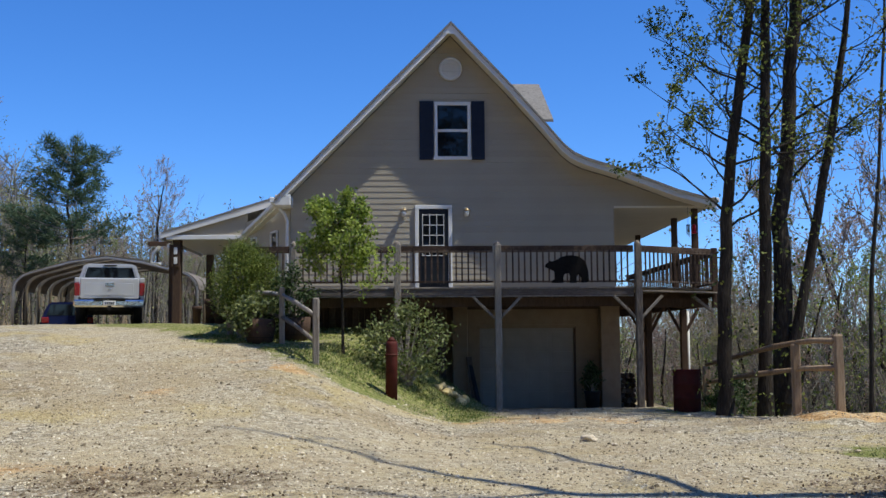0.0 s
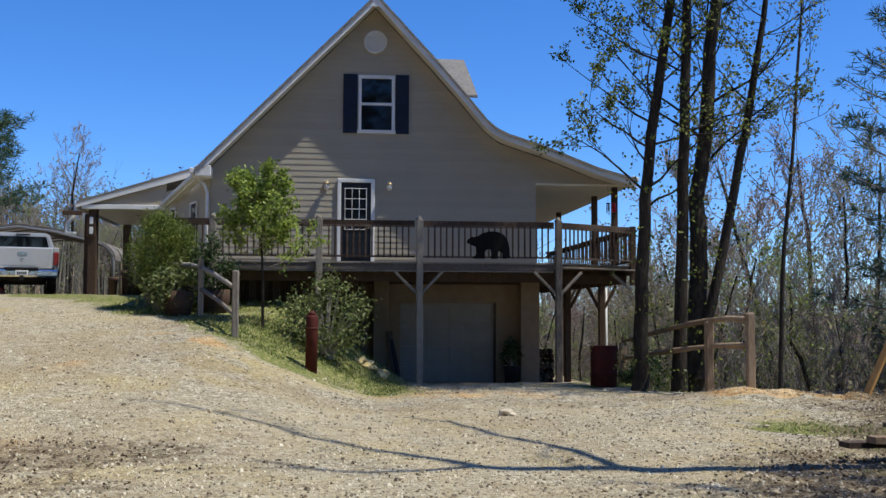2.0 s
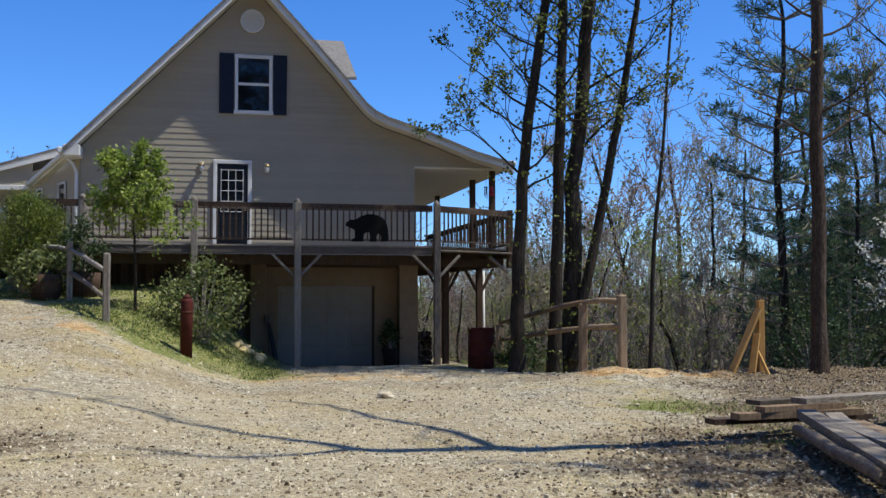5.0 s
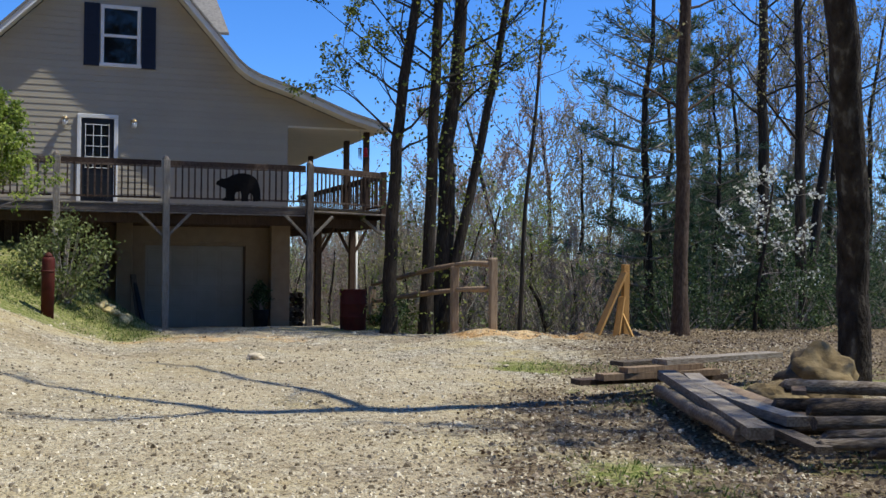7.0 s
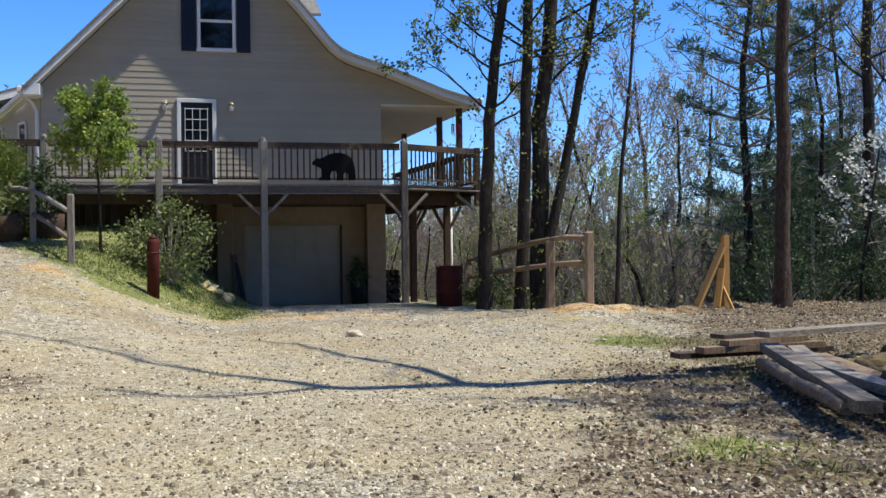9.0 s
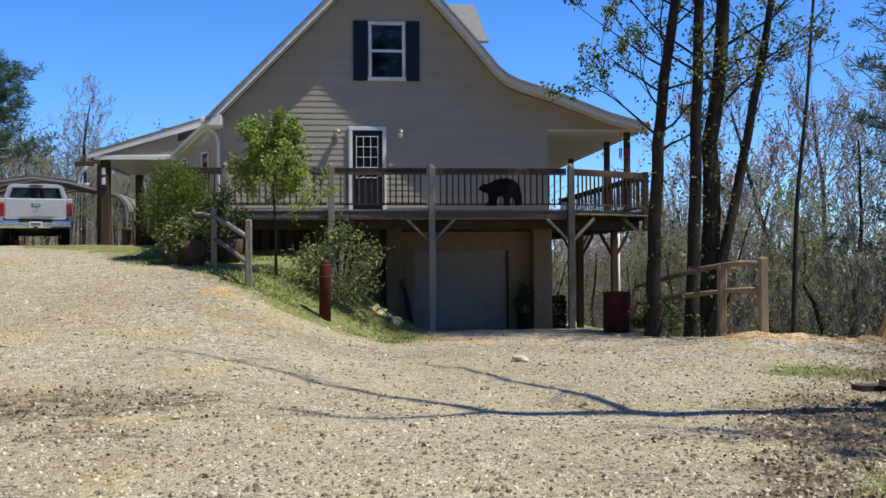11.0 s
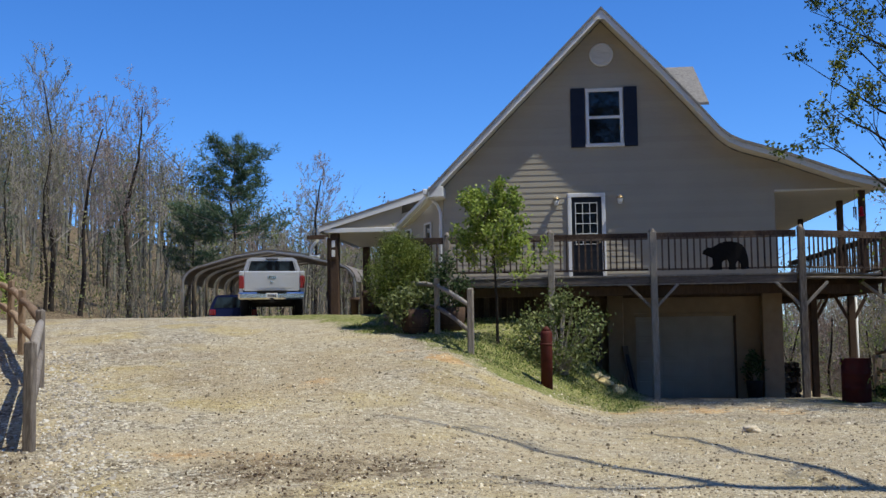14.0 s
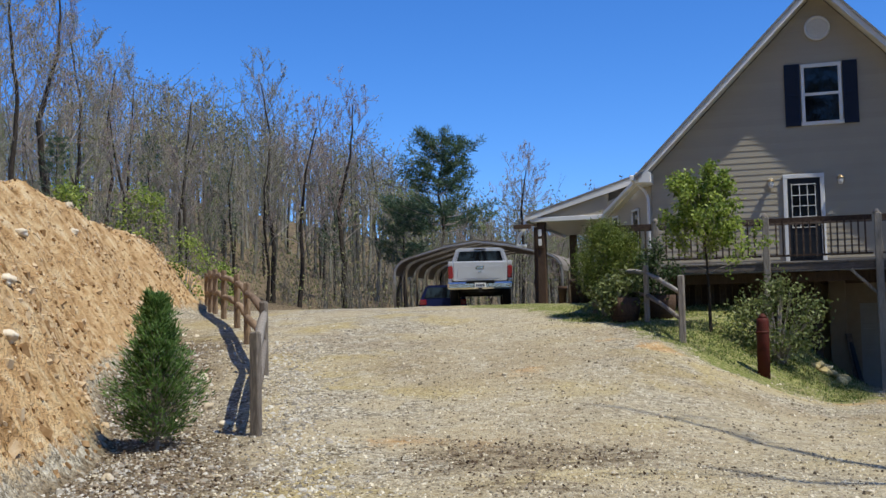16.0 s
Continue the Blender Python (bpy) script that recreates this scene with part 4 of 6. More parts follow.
    for x in (-0.84, 0.84):
        for y in (1.15, 4.75):
            wheel(x, y, 0.40, 0.27, t)
    return t


truck = pickup()
truck.matrix_basis = pose(-8.97, 32.3, ground_z(-9.2, 33.4) + 0.02, 1.0, 0, 15.5)

# small car under the carport
car = holder("small_car", (0, 0, 0), "small dark blue car parked under the carport", "car")
cprof = [(-0.85, 0.30), (0.85, 0.30), (0.88, 0.75), (0.82, 0.92), (0.60, 1.42), (-0.60, 1.42), (-0.82, 0.92), (-0.88, 0.75)]
cbm = prism(cprof, 0.0, 3.9)
bmesh.ops.bevel(cbm, geom=list(cbm.edges), offset=0.06, segments=2, affect="EDGES")
part("body", cbm, BLUE_CAR, car)
bm = bmesh.new()
bm.faces.new([bm.verts.new(p) for p in ((-0.68, -0.012, 0.96), (0.68, -0.012, 0.96), (0.54, -0.012, 1.34), (-0.54, -0.012, 1.34))])
part("rear_window", bm, GLASS, car)
for s in (-1, 1):
    part("tail_lamp", box(s * 0.6, s * 0.84, -0.03, 0.05, 0.70, 0.90, 0.02), LAMP_RED, car, "red tail lamp")
part("bumper", box(-0.86, 0.86, -0.06, 0.05, 0.34, 0.52, 0.03), RUBBER, car)
for x in (-0.76, 0.76):
    for y in (0.7, 3.1):
        wheel(x, y, 0.30, 0.2, car)
car.matrix_basis = pose(-11.75, 37.2, ground_z(-11.5, 38), 0, 0, 17)

# arched carport
TAN_METAL = material("tan_ribbed_metal", [(0.19, 0.155, 0.105), (0.27, 0.225, 0.16)], scale=4, rough=0.5, metal=0.2, bump=0.15, bump_scale=20)
GALV = material("galvanised_tube", [(0.35, 0.34, 0.32), (0.5, 0.49, 0.47)], scale=6, rough=0.45, metal=0.7, bump=0.1)
cp = holder("carport", (-10.7, 38.5, 2), "tan arched metal carport over a parked car", "carport")


def hoop(y, inset=0.0):
    half, top, zb = 3.2 - inset, 4.56 - inset, ground_z(-10.7, 38.5) - 0.2
    pts = [(-10.7 - half, y, zb), (-10.7 - half, y, 3.42)]
    for i in range(1, 7):
        a = math.pi - i * math.pi / 14
        pts.append((-10.7 - half + 0.9 + 0.9 * math.cos(a), y, 3.42 + 0.66 * math.sin(a)))
    pts += [(-10.7 - 1.2, y, top - 0.16), (-10.7, y, top)]
    return pts + [(-21.4 - x, yy, z) for x, yy, z in reversed(pts[:-1])]


def ribbon(y, w, inset):
    """One curved roof panel across the carport."""
    bm = bmesh.new()
    rows_ = [[bm.verts.new((x, yy, z + dz)) for x, _, z in hoop(0, inset)[1:-1]] for yy, dz in ((y, 0), (y + w, 0), (y + w, .03), (y, .03))]
    for r0, r1 in zip(rows_, rows_[1:] + rows_[:1]):
        for i in range(len(r0) - 1):
            bm.faces.new((r0[i], r0[i + 1], r1[i + 1], r1[i]))
    return bm


for i in range(6):
    part("hoop", tube(hoop(38.0 + i * 1.3), [0.055] * len(hoop(0)), 6), TAN_METAL if i else GALV, cp)
    part("roof_panel", ribbon(37.95 + i * 1.3, 1.1, -0.06), TAN_METAL, cp)

# ---------------- planters ----------------
DARK_POT = material("dark_barrel_wood", [(0.05, 0.03, 0.022), (0.11, 0.07, 0.05)], scale=8, rough=0.85, bump=0.4, stretch=(5, 5, 0.8))
for i, (x, y) in enumerate(((-3.25, 23.3), (-2.55, 23.9))):
    z = ground_z(x, y)
    pl = holder("barrel_planter", (x, y, z), "dark wooden half-barrel planter with a dense shrub", "planter", "half-barrel planters")
    part("tub", tube([(x, y, z - .08), (x, y, z + .25), (x, y, z + .5)], [.26, .33, .34], 20), DARK_POT, pl)
    for h in (.12, .38):
        part("hoop", tube([(x, y, z + h - .02), (x, y, z + h + .02)], [.325 if h > .2 else .30] * 2, 20), RUBBER, pl)
for x, y, h, r in ((-6.1, 30.9, .5, .13), (-5.75, 31.1, .7, .16), (-5.4, 30.7, .32, .2)):
    z = ground_z(x, y)
    pt = tagged(part("clay_pot", tube([(x, y, z - .03), (x, y, z + h * .8), (x, y, z + h * .82), (x, y, z + h)], [r * .7, r, r * 1.12, r * 1.12], 16), DARK_POT), "dark clay pot beside the porch", "pot", "pots by the porch")

# dark clutter by the garage door
LEAN = holder("leaning_board", (1.55, 26.9, 0), "dark board leaning against the garage pier", "board")
part("board", beam((1.62, 26.5, -0.25), (1.44, 26.78, 1.15), 0.16, 0.03, 0.004), DECK_DARK, LEAN)
part("board", beam((1.72, 26.45, -0.25), (1.48, 26.75, 0.95), 0.12, 0.03, 0.004), DOOR_PAINT, LEAN)

pp = holder("dark_pot", (4.5, 26.7, -0.15), "dark plastic pot standing beside the garage door", "pot")
gz = ground_z(4.5, 26.7)
part("tub", tube([(4.5, 26.7, gz - 0.03), (4.5, 26.7, gz + 0.4), (4.5, 26.7, gz + 0.45)], [0.15, 0.2, 0.22], 16), RUBBER, pp)

for i in range(21):  # split logs stacked against the side of the pier
    row, col_ = divmod(i, 3)
    x, z = 5.38 + col_ * 0.13 + 0.03 * (row % 2), ground_z(5.4, 27.5) + 0.05 + row * 0.125
    tagged(part("firewood_log", tube([(x, 27.30, z), (x + random.uniform(-.02, .02), 27.32, z), (x, 27.75, z)], [.062, .066, .062], 7, wob=.25), DECK_DARK), "dark split firewood log in a stack by the pier", "firewood", "stacked firewood")

# ---------------- lumber pile ----------------
LOGS = "fence rails in the pile"
PLANKS = "boards in the pile"
GREY_LOG = material("grey_round_timber", [(0.045, 0.034, 0.025), (0.13, 0.10, 0.075), (0.30, 0.25, 0.195)], scale=6, rough=0.9, bump=0.8, bump_scale=9, stretch=(1.5, 8, 8), per_object=0.4)


def log(a, b, r):
    a, b = Vector(a), Vector(b)
    pts = [a.lerp(b, t) + Vector((0, 0, random.uniform(-.012, .012))) for t in (0, .005, .25, .5, .75, .995, 1)]
    bm = tube(pts, [r * .94, r, r * random.uniform(.92, 1.08), r, r * random.uniform(.9, 1.05), r, r * .94], 12, wob=0.16)
    return tagged(part("log", bm, GREY_LOG, smooth=False), "grey weathered round fence rail lying on the pile", "log", LOGS)


def plank(a, b, w, h, mat=None, bend=0.0):
    a, b = Vector(a), Vector(b)
    mat = mat or (PLANK_X if abs(b.x - a.x) > abs(b.y - a.y) else PLANK_Y)
    side = (b - a).cross(Vector((0, 0, 1))).normalized() * w / 2
    bm = bmesh.new()
    rings = []
    for i in range(7):
        t = i / 6
        p = a.lerp(b, t) + side.normalized() * bend * 4 * t * (1 - t)
        rings.append([bm.verts.new(p + s * side + Vector((0, 0, z))) for s, z in ((-1, -h / 2), (1, -h / 2), (1, h / 2), (-1, h / 2))])
    for r0, r1 in zip(rings, rings[1:]):
        for k in range(4):
            bm.faces.new((r0[k], r0[(k + 1) % 4], r1[(k + 1) % 4], r1[k]))
    bm.faces.new(rings[0][::-1]), bm.faces.new(rings[-1])
    return tagged(part("plank", bm, mat), "weathered grey plank lying on the lumber pile", "plank", PLANKS)


plank((6.3, 10.5, 0.30), (5.0, 6.95, 0.24), 0.20, 0.09)
plank((6.5, 10.3, 0.29), (5.6, 7.3, 0.26), 0.18, 0.08, bend=0.14)
plank((6.45, 10.9, 0.40), (8.4, 11.4, 0.41), 0.24, 0.06)
plank((6.0, 11.1, 0.37), (8.2, 11.75, 0.36), 0.22, 0.05)
plank((5.9, 10.75, 0.33), (7.0, 10.95, 0.34), 0.16, 0.06, RAIL_WOOD)
plank((5.6, 10.75, 0.26), (7.2, 10.9, 0.27), 0.18, 0.07, RAIL_WOOD)
plank((5.4, 10.95, 0.19), (7.4, 11.05, 0.2), 0.22, 0.06, DECK_DARK)
plank((6.7, 10.2, 0.20), (5.9, 7.6, 0.20), 0.2, 0.1, RAIL_WOOD)
log((5.9, 10.0, 0.2), (4.98, 7.2, 0.19), 0.06)
log((6.1, 8.15, 0.43), (7.9, 7.35, 0.41), 0.062)
log((5.85, 7.95, 0.31), (7.9, 7.2, 0.33), 0.055)
log((5.75, 7.35, 0.35), (7.8, 6.75, 0.34), 0.058)
log((5.64, 7.15, 0.25), (7.7, 6.85, 0.26), 0.055)
log((5.54, 6.9, 0.21), (7.6, 6.4, 0.23), 0.05)
log((5.36, 6.72, 0.17), (7.5, 6.35, 0.18), 0.045)
log((5.6, 6.42, 0.16), (7.5, 6.0, 0.16), 0.045)
log((6.0, 7.62, 0.21), (7.9, 7.1, 0.21), 0.06)
log((6.3, 8.4, 0.2), (7.9, 8.15, 0.22), 0.065)
log((6.2, 8.0, 0.25), (7.9, 7.75, 0.27), 0.06)
log((5.5, 7.6, 0.15), (7.4, 7.0, 0.15), 0.05)
plank((6.0, 7.8, 0.42), (6.5, 8.5, 0.44), 0.12, 0.04, RAIL_WOOD)
plank((5.9, 8.9, 0.2), (5.3, 6.6, 0.16), 0.14, 0.05)

# ---------------- rocks ----------------
ROCK = material("tan_sandstone", [(0.07, 0.05, 0.026), (0.18, 0.13, 0.065), (0.33, 0.25, 0.13)], scale=5, rough=0.9, bump=0.9, bump_scale=18, per_object=0.3)


PALE_ROCK = material("pale_sandstone", [(0.40, 0.33, 0.23), (0.55, 0.47, 0.35), (0.70, 0.63, 0.51)], scale=5, rough=0.9, bump=0.6, bump_scale=18, per_object=0.3)


YELLOW_ROCK = material("yellow_sandstone", [(0.36, 0.27, 0.12), (0.52, 0.42, 0.21), (0.64, 0.56, 0.36)], scale=6, rough=0.9, bump=0.6, bump_scale=18, per_object=0.3)
BROWN_ROCK = material("brown_boulder", [(0.05, 0.038, 0.026), (0.12, 0.092, 0.06), (0.25, 0.195, 0.115)], scale=4, rough=0.95, bump=1.0, bump_scale=14, per_object=0.3)


def rock(x, y, sx, sy, sz, sink=0.25, seed=0, label="rough tan rock lying on the ground", group="rocks in the yard", lift=None, mat=None):
    bm = bmesh.new()
    bmesh.ops.create_icosphere(bm, subdivisions=4 if sx > 0.5 else 3, radius=0.5)
    for v in bm.verts:
        v.co *= 1 + 0.10 * noise.noise(v.co * 11 + Vector((seed, 1, 9))) + 0.6 * noise.noise(v.co * 2.2 + Vector((seed * 3.1, 0, 0))) + 0.2 * noise.noise(v.co * 5 + Vector((seed, 4, 0)))
        v.co = Vector((v.co.x * sx, v.co.y * sy, v.co.z * sz))
    z = (ground_z(x, y) if lift is None else lift) + sz * (0.5 - sink)
    ob = part("rock", bm, mat or (ROCK if sx > 0.5 else PALE_ROCK), smooth=True)
    ob.matrix_basis = pose(x, y, z, 0, 0, seed * 47)
    return tagged(ob, label, "rock", group)


rock(7.9, 10.0, 1.25, 0.8, 0.66, seed=1, mat=BROWN_ROCK, label="large rounded brown boulder behind the lumber pile")
rock(6.85, 9.35, 0.8, 0.5, 0.42, seed=2, label="large rounded tan boulder behind the lumber pile")
rock(7.7, 9.6, 0.75, 0.6, 0.75, seed=8, label="rough yellow-brown boulder behind the lumber pile")
rock(7.35, 9.0, 0.6, 0.5, 0.42, seed=5, label="large rounded tan boulder behind the lumber pile")
rock(2.69, 16.5, 0.26, 0.2, 0.13, seed=3)
for i, (x, y) in enumerate(((0.62, 24.0), (0.78, 23.9), (0.95, 24.1), (0.86, 24.35), (1.06, 24.0), (1.2, 24.2), (1.12, 23.85), (0.72, 24.3))):
    rock(x, y, 0.21 + 0.02 * (i % 3), 0.2, 0.17, sink=0.2, seed=7 + i, mat=YELLOW_ROCK, label="pale yellow rock edging the foot of the bank", group="rocks at the bank")
rr = random.Random(5)
for i in range(46):  # loose stones on the gravel
    x, y = rr.uniform(-7, 9), rr.uniform(6.5, 19)
    s = rr.uniform(0.04, 0.09)
    if bank_foot(y) < x:
        rock(x, y, s, s * rr.uniform(.6, 1), s * rr.uniform(.4, .7), sink=0.15, seed=20 + i, label="small loose stone on the gravel", group="loose stones")
for i in range(34):  # stones along the foot of the fence and in the cut bank
    y = rr.uniform(9.5, 22)
    x = bank_foot(y) + (rr.uniform(0.2, 2.0) if i < 24 else -rr.uniform(0.5, 2.5))
    s = rr.uniform(0.08, 0.22) * (1 if i < 24 else 1.6)
    rock(x, y, s, s * .8, s * .6, sink=0.3, seed=120 + i, label="rough stone at the foot of the cut bank", group="stones by the bank")


# ---------------- plants ----------------
def leaf_mat(name, colors, trans=0.35, rough=0.5):
    return material(name, colors, scale=1.5, rough=rough, bump=0, per_object=0.7, island=True, through_light=trans, spec=0.3)


LEAF_SPRING = leaf_mat("spring_green_leaves", [(0.12, 0.18, 0.03), (0.25, 0.33, 0.06), (0.42, 0.50, 0.13)], 0.5)
LEAF_CLUMP = leaf_mat("olive_spring_leaves", [(0.06, 0.085, 0.02), (0.13, 0.16, 0.035), (0.28, 0.31, 0.07)], 0.4)
LEAF_BUD = leaf_mat("yellow_green_buds", [(0.17, 0.165, 0.06), (0.28, 0.265, 0.11), (0.40, 0.37, 0.20)], 0.4)
LEAF_RED = leaf_mat("reddish_buds", [(0.28, 0.16, 0.12), (0.40, 0.27, 0.21), (0.46, 0.36, 0.29)], 0.4)
LEAF_DARK = leaf_mat("dark_glossy_leaves", [(0.022, 0.045, 0.016), (0.05, 0.085, 0.03), (0.09, 0.13, 0.05)], 0.35, 0.6)
LEAF_SHRUB = leaf_mat("olive_shrub_leaves", [(0.075, 0.10, 0.03), (0.15, 0.185, 0.06), (0.28, 0.31, 0.13)], 0.4)
NEEDLE = leaf_mat("pine_needles", [(0.03, 0.065, 0.035), (0.07, 0.12, 0.062), (0.14, 0.20, 0.105)], 0.3, 0.55)
CYPRESS = leaf_mat("cypress_sprays", [(0.06, 0.125, 0.03), (0.13, 0.23, 0.06), (0.21, 0.33, 0.11)], 0.45, 0.5)
HEDGE = leaf_mat("juniper_foliage", [(0.06, 0.095, 0.018), (0.13, 0.175, 0.032), (0.28, 0.33, 0.08)], 0.4)
PETAL = leaf_mat("white_blossom", [(0.62, 0.63, 0.52), (0.80, 0.81, 0.72), (0.85, 0.85, 0.80)], 0.3)
DRY = leaf_mat("dry_fallen_leaves", [(0.11, 0.075, 0.05), (0.24, 0.18, 0.125), (0.40, 0.33, 0.25)], 0.15, 0.8)
BLADE = leaf_mat("grass_blades", [(0.08, 0.13, 0.03), (0.17, 0.23, 0.06), (0.42, 0.38, 0.20)], 0.35)
BRUSH = material("brown_thicket", [(0.095, 0.088, 0.072), (0.165, 0.155, 0.125), (0.26, 0.245, 0.195)], scale=0.8, rough=0.95, bump=0, per_object=0.5, island=True)


class Buf:
    """Vertices and faces gathered for one mesh."""

    def __init__(self, seed):
        self.v, self.f, self.r = [], [], random.Random(seed)

    def tube(self, pts, radii, sides=5):
        base = len(self.v)
        n_ = len(pts)
        for i in range(n_):
            p = pts[i]
            d = (pts[min(i + 1, n_ - 1)] - pts[max(i - 1, 0)])
            d = d.normalized() if d.length > 1e-6 else Vector((0, 0, 1))
            s = d.cross(Vector((0.31, 0.95, 0.07))).normalized()
            u = s.cross(d)
            for k in range(sides):
                a = k * math.tau / sides
                q = p + (s * math.cos(a) + u * math.sin(a)) * radii[i]
                self.v.append((q.x, q.y, q.z))
        for i in range(n_ - 1):
            for k in range(sides):
                a, b = base + i * sides + k, base + i * sides + (k + 1) % sides
                self.f.append((a, b, b + sides, a + sides))

    def leaf(self, p, w, l, way=None):
        """One pointed leaf at p, in a random or given direction."""
        r = self.r
        d = way or Vector((r.gauss(0, 1), r.gauss(0, 1), r.gauss(0, 1)))
        d = d.normalized()
        s = d.cross(Vector((r.gauss(0, 1), r.gauss(0, 1), r.gauss(0, 1)))).normalized() * w / 2
        a, b, c, e = p, p + d * l * 0.5 + s, p + d * l, p + d * l * 0.5 - s
        k = len(self.v)
        self.v += [tuple(a), tuple(b), tuple(c), tuple(e)]
        self.f.append((k, k + 1, k + 2, k + 3))

    def mesh(self, name, mat, smooth=True):
        me = bpy.data.meshes.new(name)
        me.from_pydata(self.v, [], self.f)
        me.materials.append(mat)
        if smooth:
            me.polygons.foreach_set("use_smooth", [True] * len(me.polygons))
        return me


def grow(buf, p, d, length, radius, depth, ends, kids=5, spread=0.9, up=0.25, sides=5, segs=5, thin=0.005):
    """A wandering limb that forks; ends gathers points along the outer twigs."""
    r = buf.r
    pts, rad = [p.copy()], [radius]
    d = d.normalized()
    for i in range(segs):
        d = (d + Vector((r.gauss(0, .16), r.gauss(0, .16), r.gauss(0, .12) + up * 0.25))).normalized()
        p = p + d * length / segs
        pts.append(p)
        rad.append(max(thin, radius * (1 - 0.82 * (i + 1) / segs)))
    buf.tube(pts, rad, sides if depth > 1 else 3)
    if depth <= 1:
        ends.extend((q, d) for q in pts[1:])
        return
    for k in range(kids):
        t = 0.25 + 0.75 * (k + r.random()) / kids
        i = min(segs - 1, int(t * segs))
        q = pts[i].lerp(pts[i + 1], t * segs - i)
        w = (pts[i + 1] - pts[i]).normalized()
        side = Vector((r.gauss(0, 1), r.gauss(0, 1), r.gauss(0, .7) + up)).normalized()
        grow(buf, q, w * 0.8 + side * spread, length * r.uniform(.38, .62) * (1.15 - 0.4 * t), max(thin, rad[i] * .5), depth - 1, ends, kids, spread, up, 4, max(3, segs - 1), thin)


def broadleaf(seed, path, r0, r1, first=0.35, limbs=16, reach=2.6, depth=3, kids=4, leaves=2, size=0.08, leaf_mat_=None, up=0.35, spread=0.9, name="tree",
              label="tall slender tree with sparse spring leaves", group="", trunk_leaves=0, bark=None, thin=0.006, category="tree"):
    """A tree along a given trunk line: tapered trunk, forking limbs and small leaves."""
    th = holder(name, (0, 0, 0), label, category, group)
    bt, bl, bf = Buf(seed), Buf(seed + 1), Buf(seed + 2)
    path = [Vector(p) for p in path]
    fine = []
    for a, b in zip(path, path[1:]):
        for i in range(4):
            q = a.lerp(b, i / 4)
            fine.append(q + Vector((bt.r.gauss(0, r0 * .12), bt.r.gauss(0, r0 * .12), 0)) * (0 if not fine else 1))
    fine.append(path[-1])
    rad = [(r0 + (r1 - r0) * i / (len(fine) - 1)) * (1.35 if i == 0 else 1) for i in range(len(fine))]
    bt.tube(fine, rad, 12)
    ends = []
    r = bl.r
    for k in range(limbs):
        t = first + (1 - first) * (k + r.random()) / limbs
        i = min(len(fine) - 2, int(t * (len(fine) - 1)))
        q = fine[i].lerp(fine[i + 1], t * (len(fine) - 1) - i)
        a = k * 2.4 + r.random()
        w = Vector((math.cos(a), math.sin(a), up + 0.5 * r.random()))
        grow(bl, q, w, reach * (1.25 - 0.75 * t) * r.uniform(.7, 1.2), rad[i] * .27, depth, ends, kids, spread, up, thin=thin)
    for q, d in ends:
        for _ in range(leaves):
            bf.leaf(q + Vector((bf.r.gauss(0, .05), bf.r.gauss(0, .05), bf.r.gauss(0, .05))), size * bf.r.uniform(.5, .9), size * bf.r.uniform(.8, 1.5))
    for _ in range(trunk_leaves):
        q = bf.r.choice(fine) + Vector((bf.r.gauss(0, .32), bf.r.gauss(0, .32), bf.r.gauss(0, .5)))
        for _ in range(3):
            bf.leaf(q + Vector((bf.r.gauss(0, .05), bf.r.gauss(0, .05), bf.r.gauss(0, .05))), size * .8, size * 1.2)
    for nm, b, m in (("trunk", bt, bark or BARK), ("branchwork", bl, bark or TWIG), ("foliage", bf, leaf_mat_ or LEAF_SPRING)):
        if b.f:
            tagged(new(nm, b.mesh(nm, m)), kind="" if nm == "trunk" else "stuff").parent = th
    return th


def pine(seed, height, r0, first=0.3, whorls=13, reach=2.4, tuft=0.26, droop=-0.05, flat=0.7, fat=.11, density=7, mat=None, label="dark green pine with layered branches", group=""):
    th = holder("pine_tree", (0, 0, 0), label, "pine tree", group)
    bt, bl, bf = Buf(seed), Buf(seed + 1), Buf(seed + 2)
    r = bl.r
    fine = [Vector((r.gauss(0, .05) * i * .3, r.gauss(0, .05) * i * .3, height * i / 10)) for i in range(11)]
    bt.tube(fine, [r0 * (1 - 0.88 * i / 10) for i in range(11)], 10)
    for k in range(whorls):
        t = first + (1 - first) * k / whorls
        i = min(9, int(t * 10))
        q = fine[i].lerp(fine[i + 1], t * 10 - i)
        n_ = r.randint(4, 6)
        if r.random() < .15:
            continue
        for j in range(n_):
            a = j * math.tau / n_ + r.random() * 1.2
            L = reach * (1.1 - t) ** flat * r.uniform(.55, 1.15)
            d = Vector((math.cos(a), math.sin(a), droop + 0.5 * t))
            pts = [q]
            for s in range(4):
                d = (d + Vector((r.gauss(0, .1), r.gauss(0, .1), .10))).normalized()
                pts.append(pts[-1] + d * L / 4)
            bl.tube(pts, [max(.012, r0 * .22 * (1 - s / 5)) for s in range(5)], 4)
            for s in range(density):
                u = 0.35 + 0.65 * s / density
                m = min(3, int(u * 4))
                c = pts[m].lerp(pts[m + 1], u * 4 - m) + Vector((r.gauss(0, .16), r.gauss(0, .16), r.gauss(0, .07))) * L * .4
                for _ in range(13):
                    w = Vector((r.gauss(0, 1) + d.x * .6, r.gauss(0, 1) + d.y * .6, r.gauss(0, .7) + .5))
                    bf.leaf(c, tuft * fat, tuft * r.uniform(.8, 1.5), w)
    for nm, b, m in (("trunk", bt, BARK), ("branchwork", bl, TWIG), ("foliage", bf, mat or NEEDLE)):
        tagged(new(nm, b.mesh(nm, m)), kind="" if nm == "trunk" else "stuff").parent = th
    return th


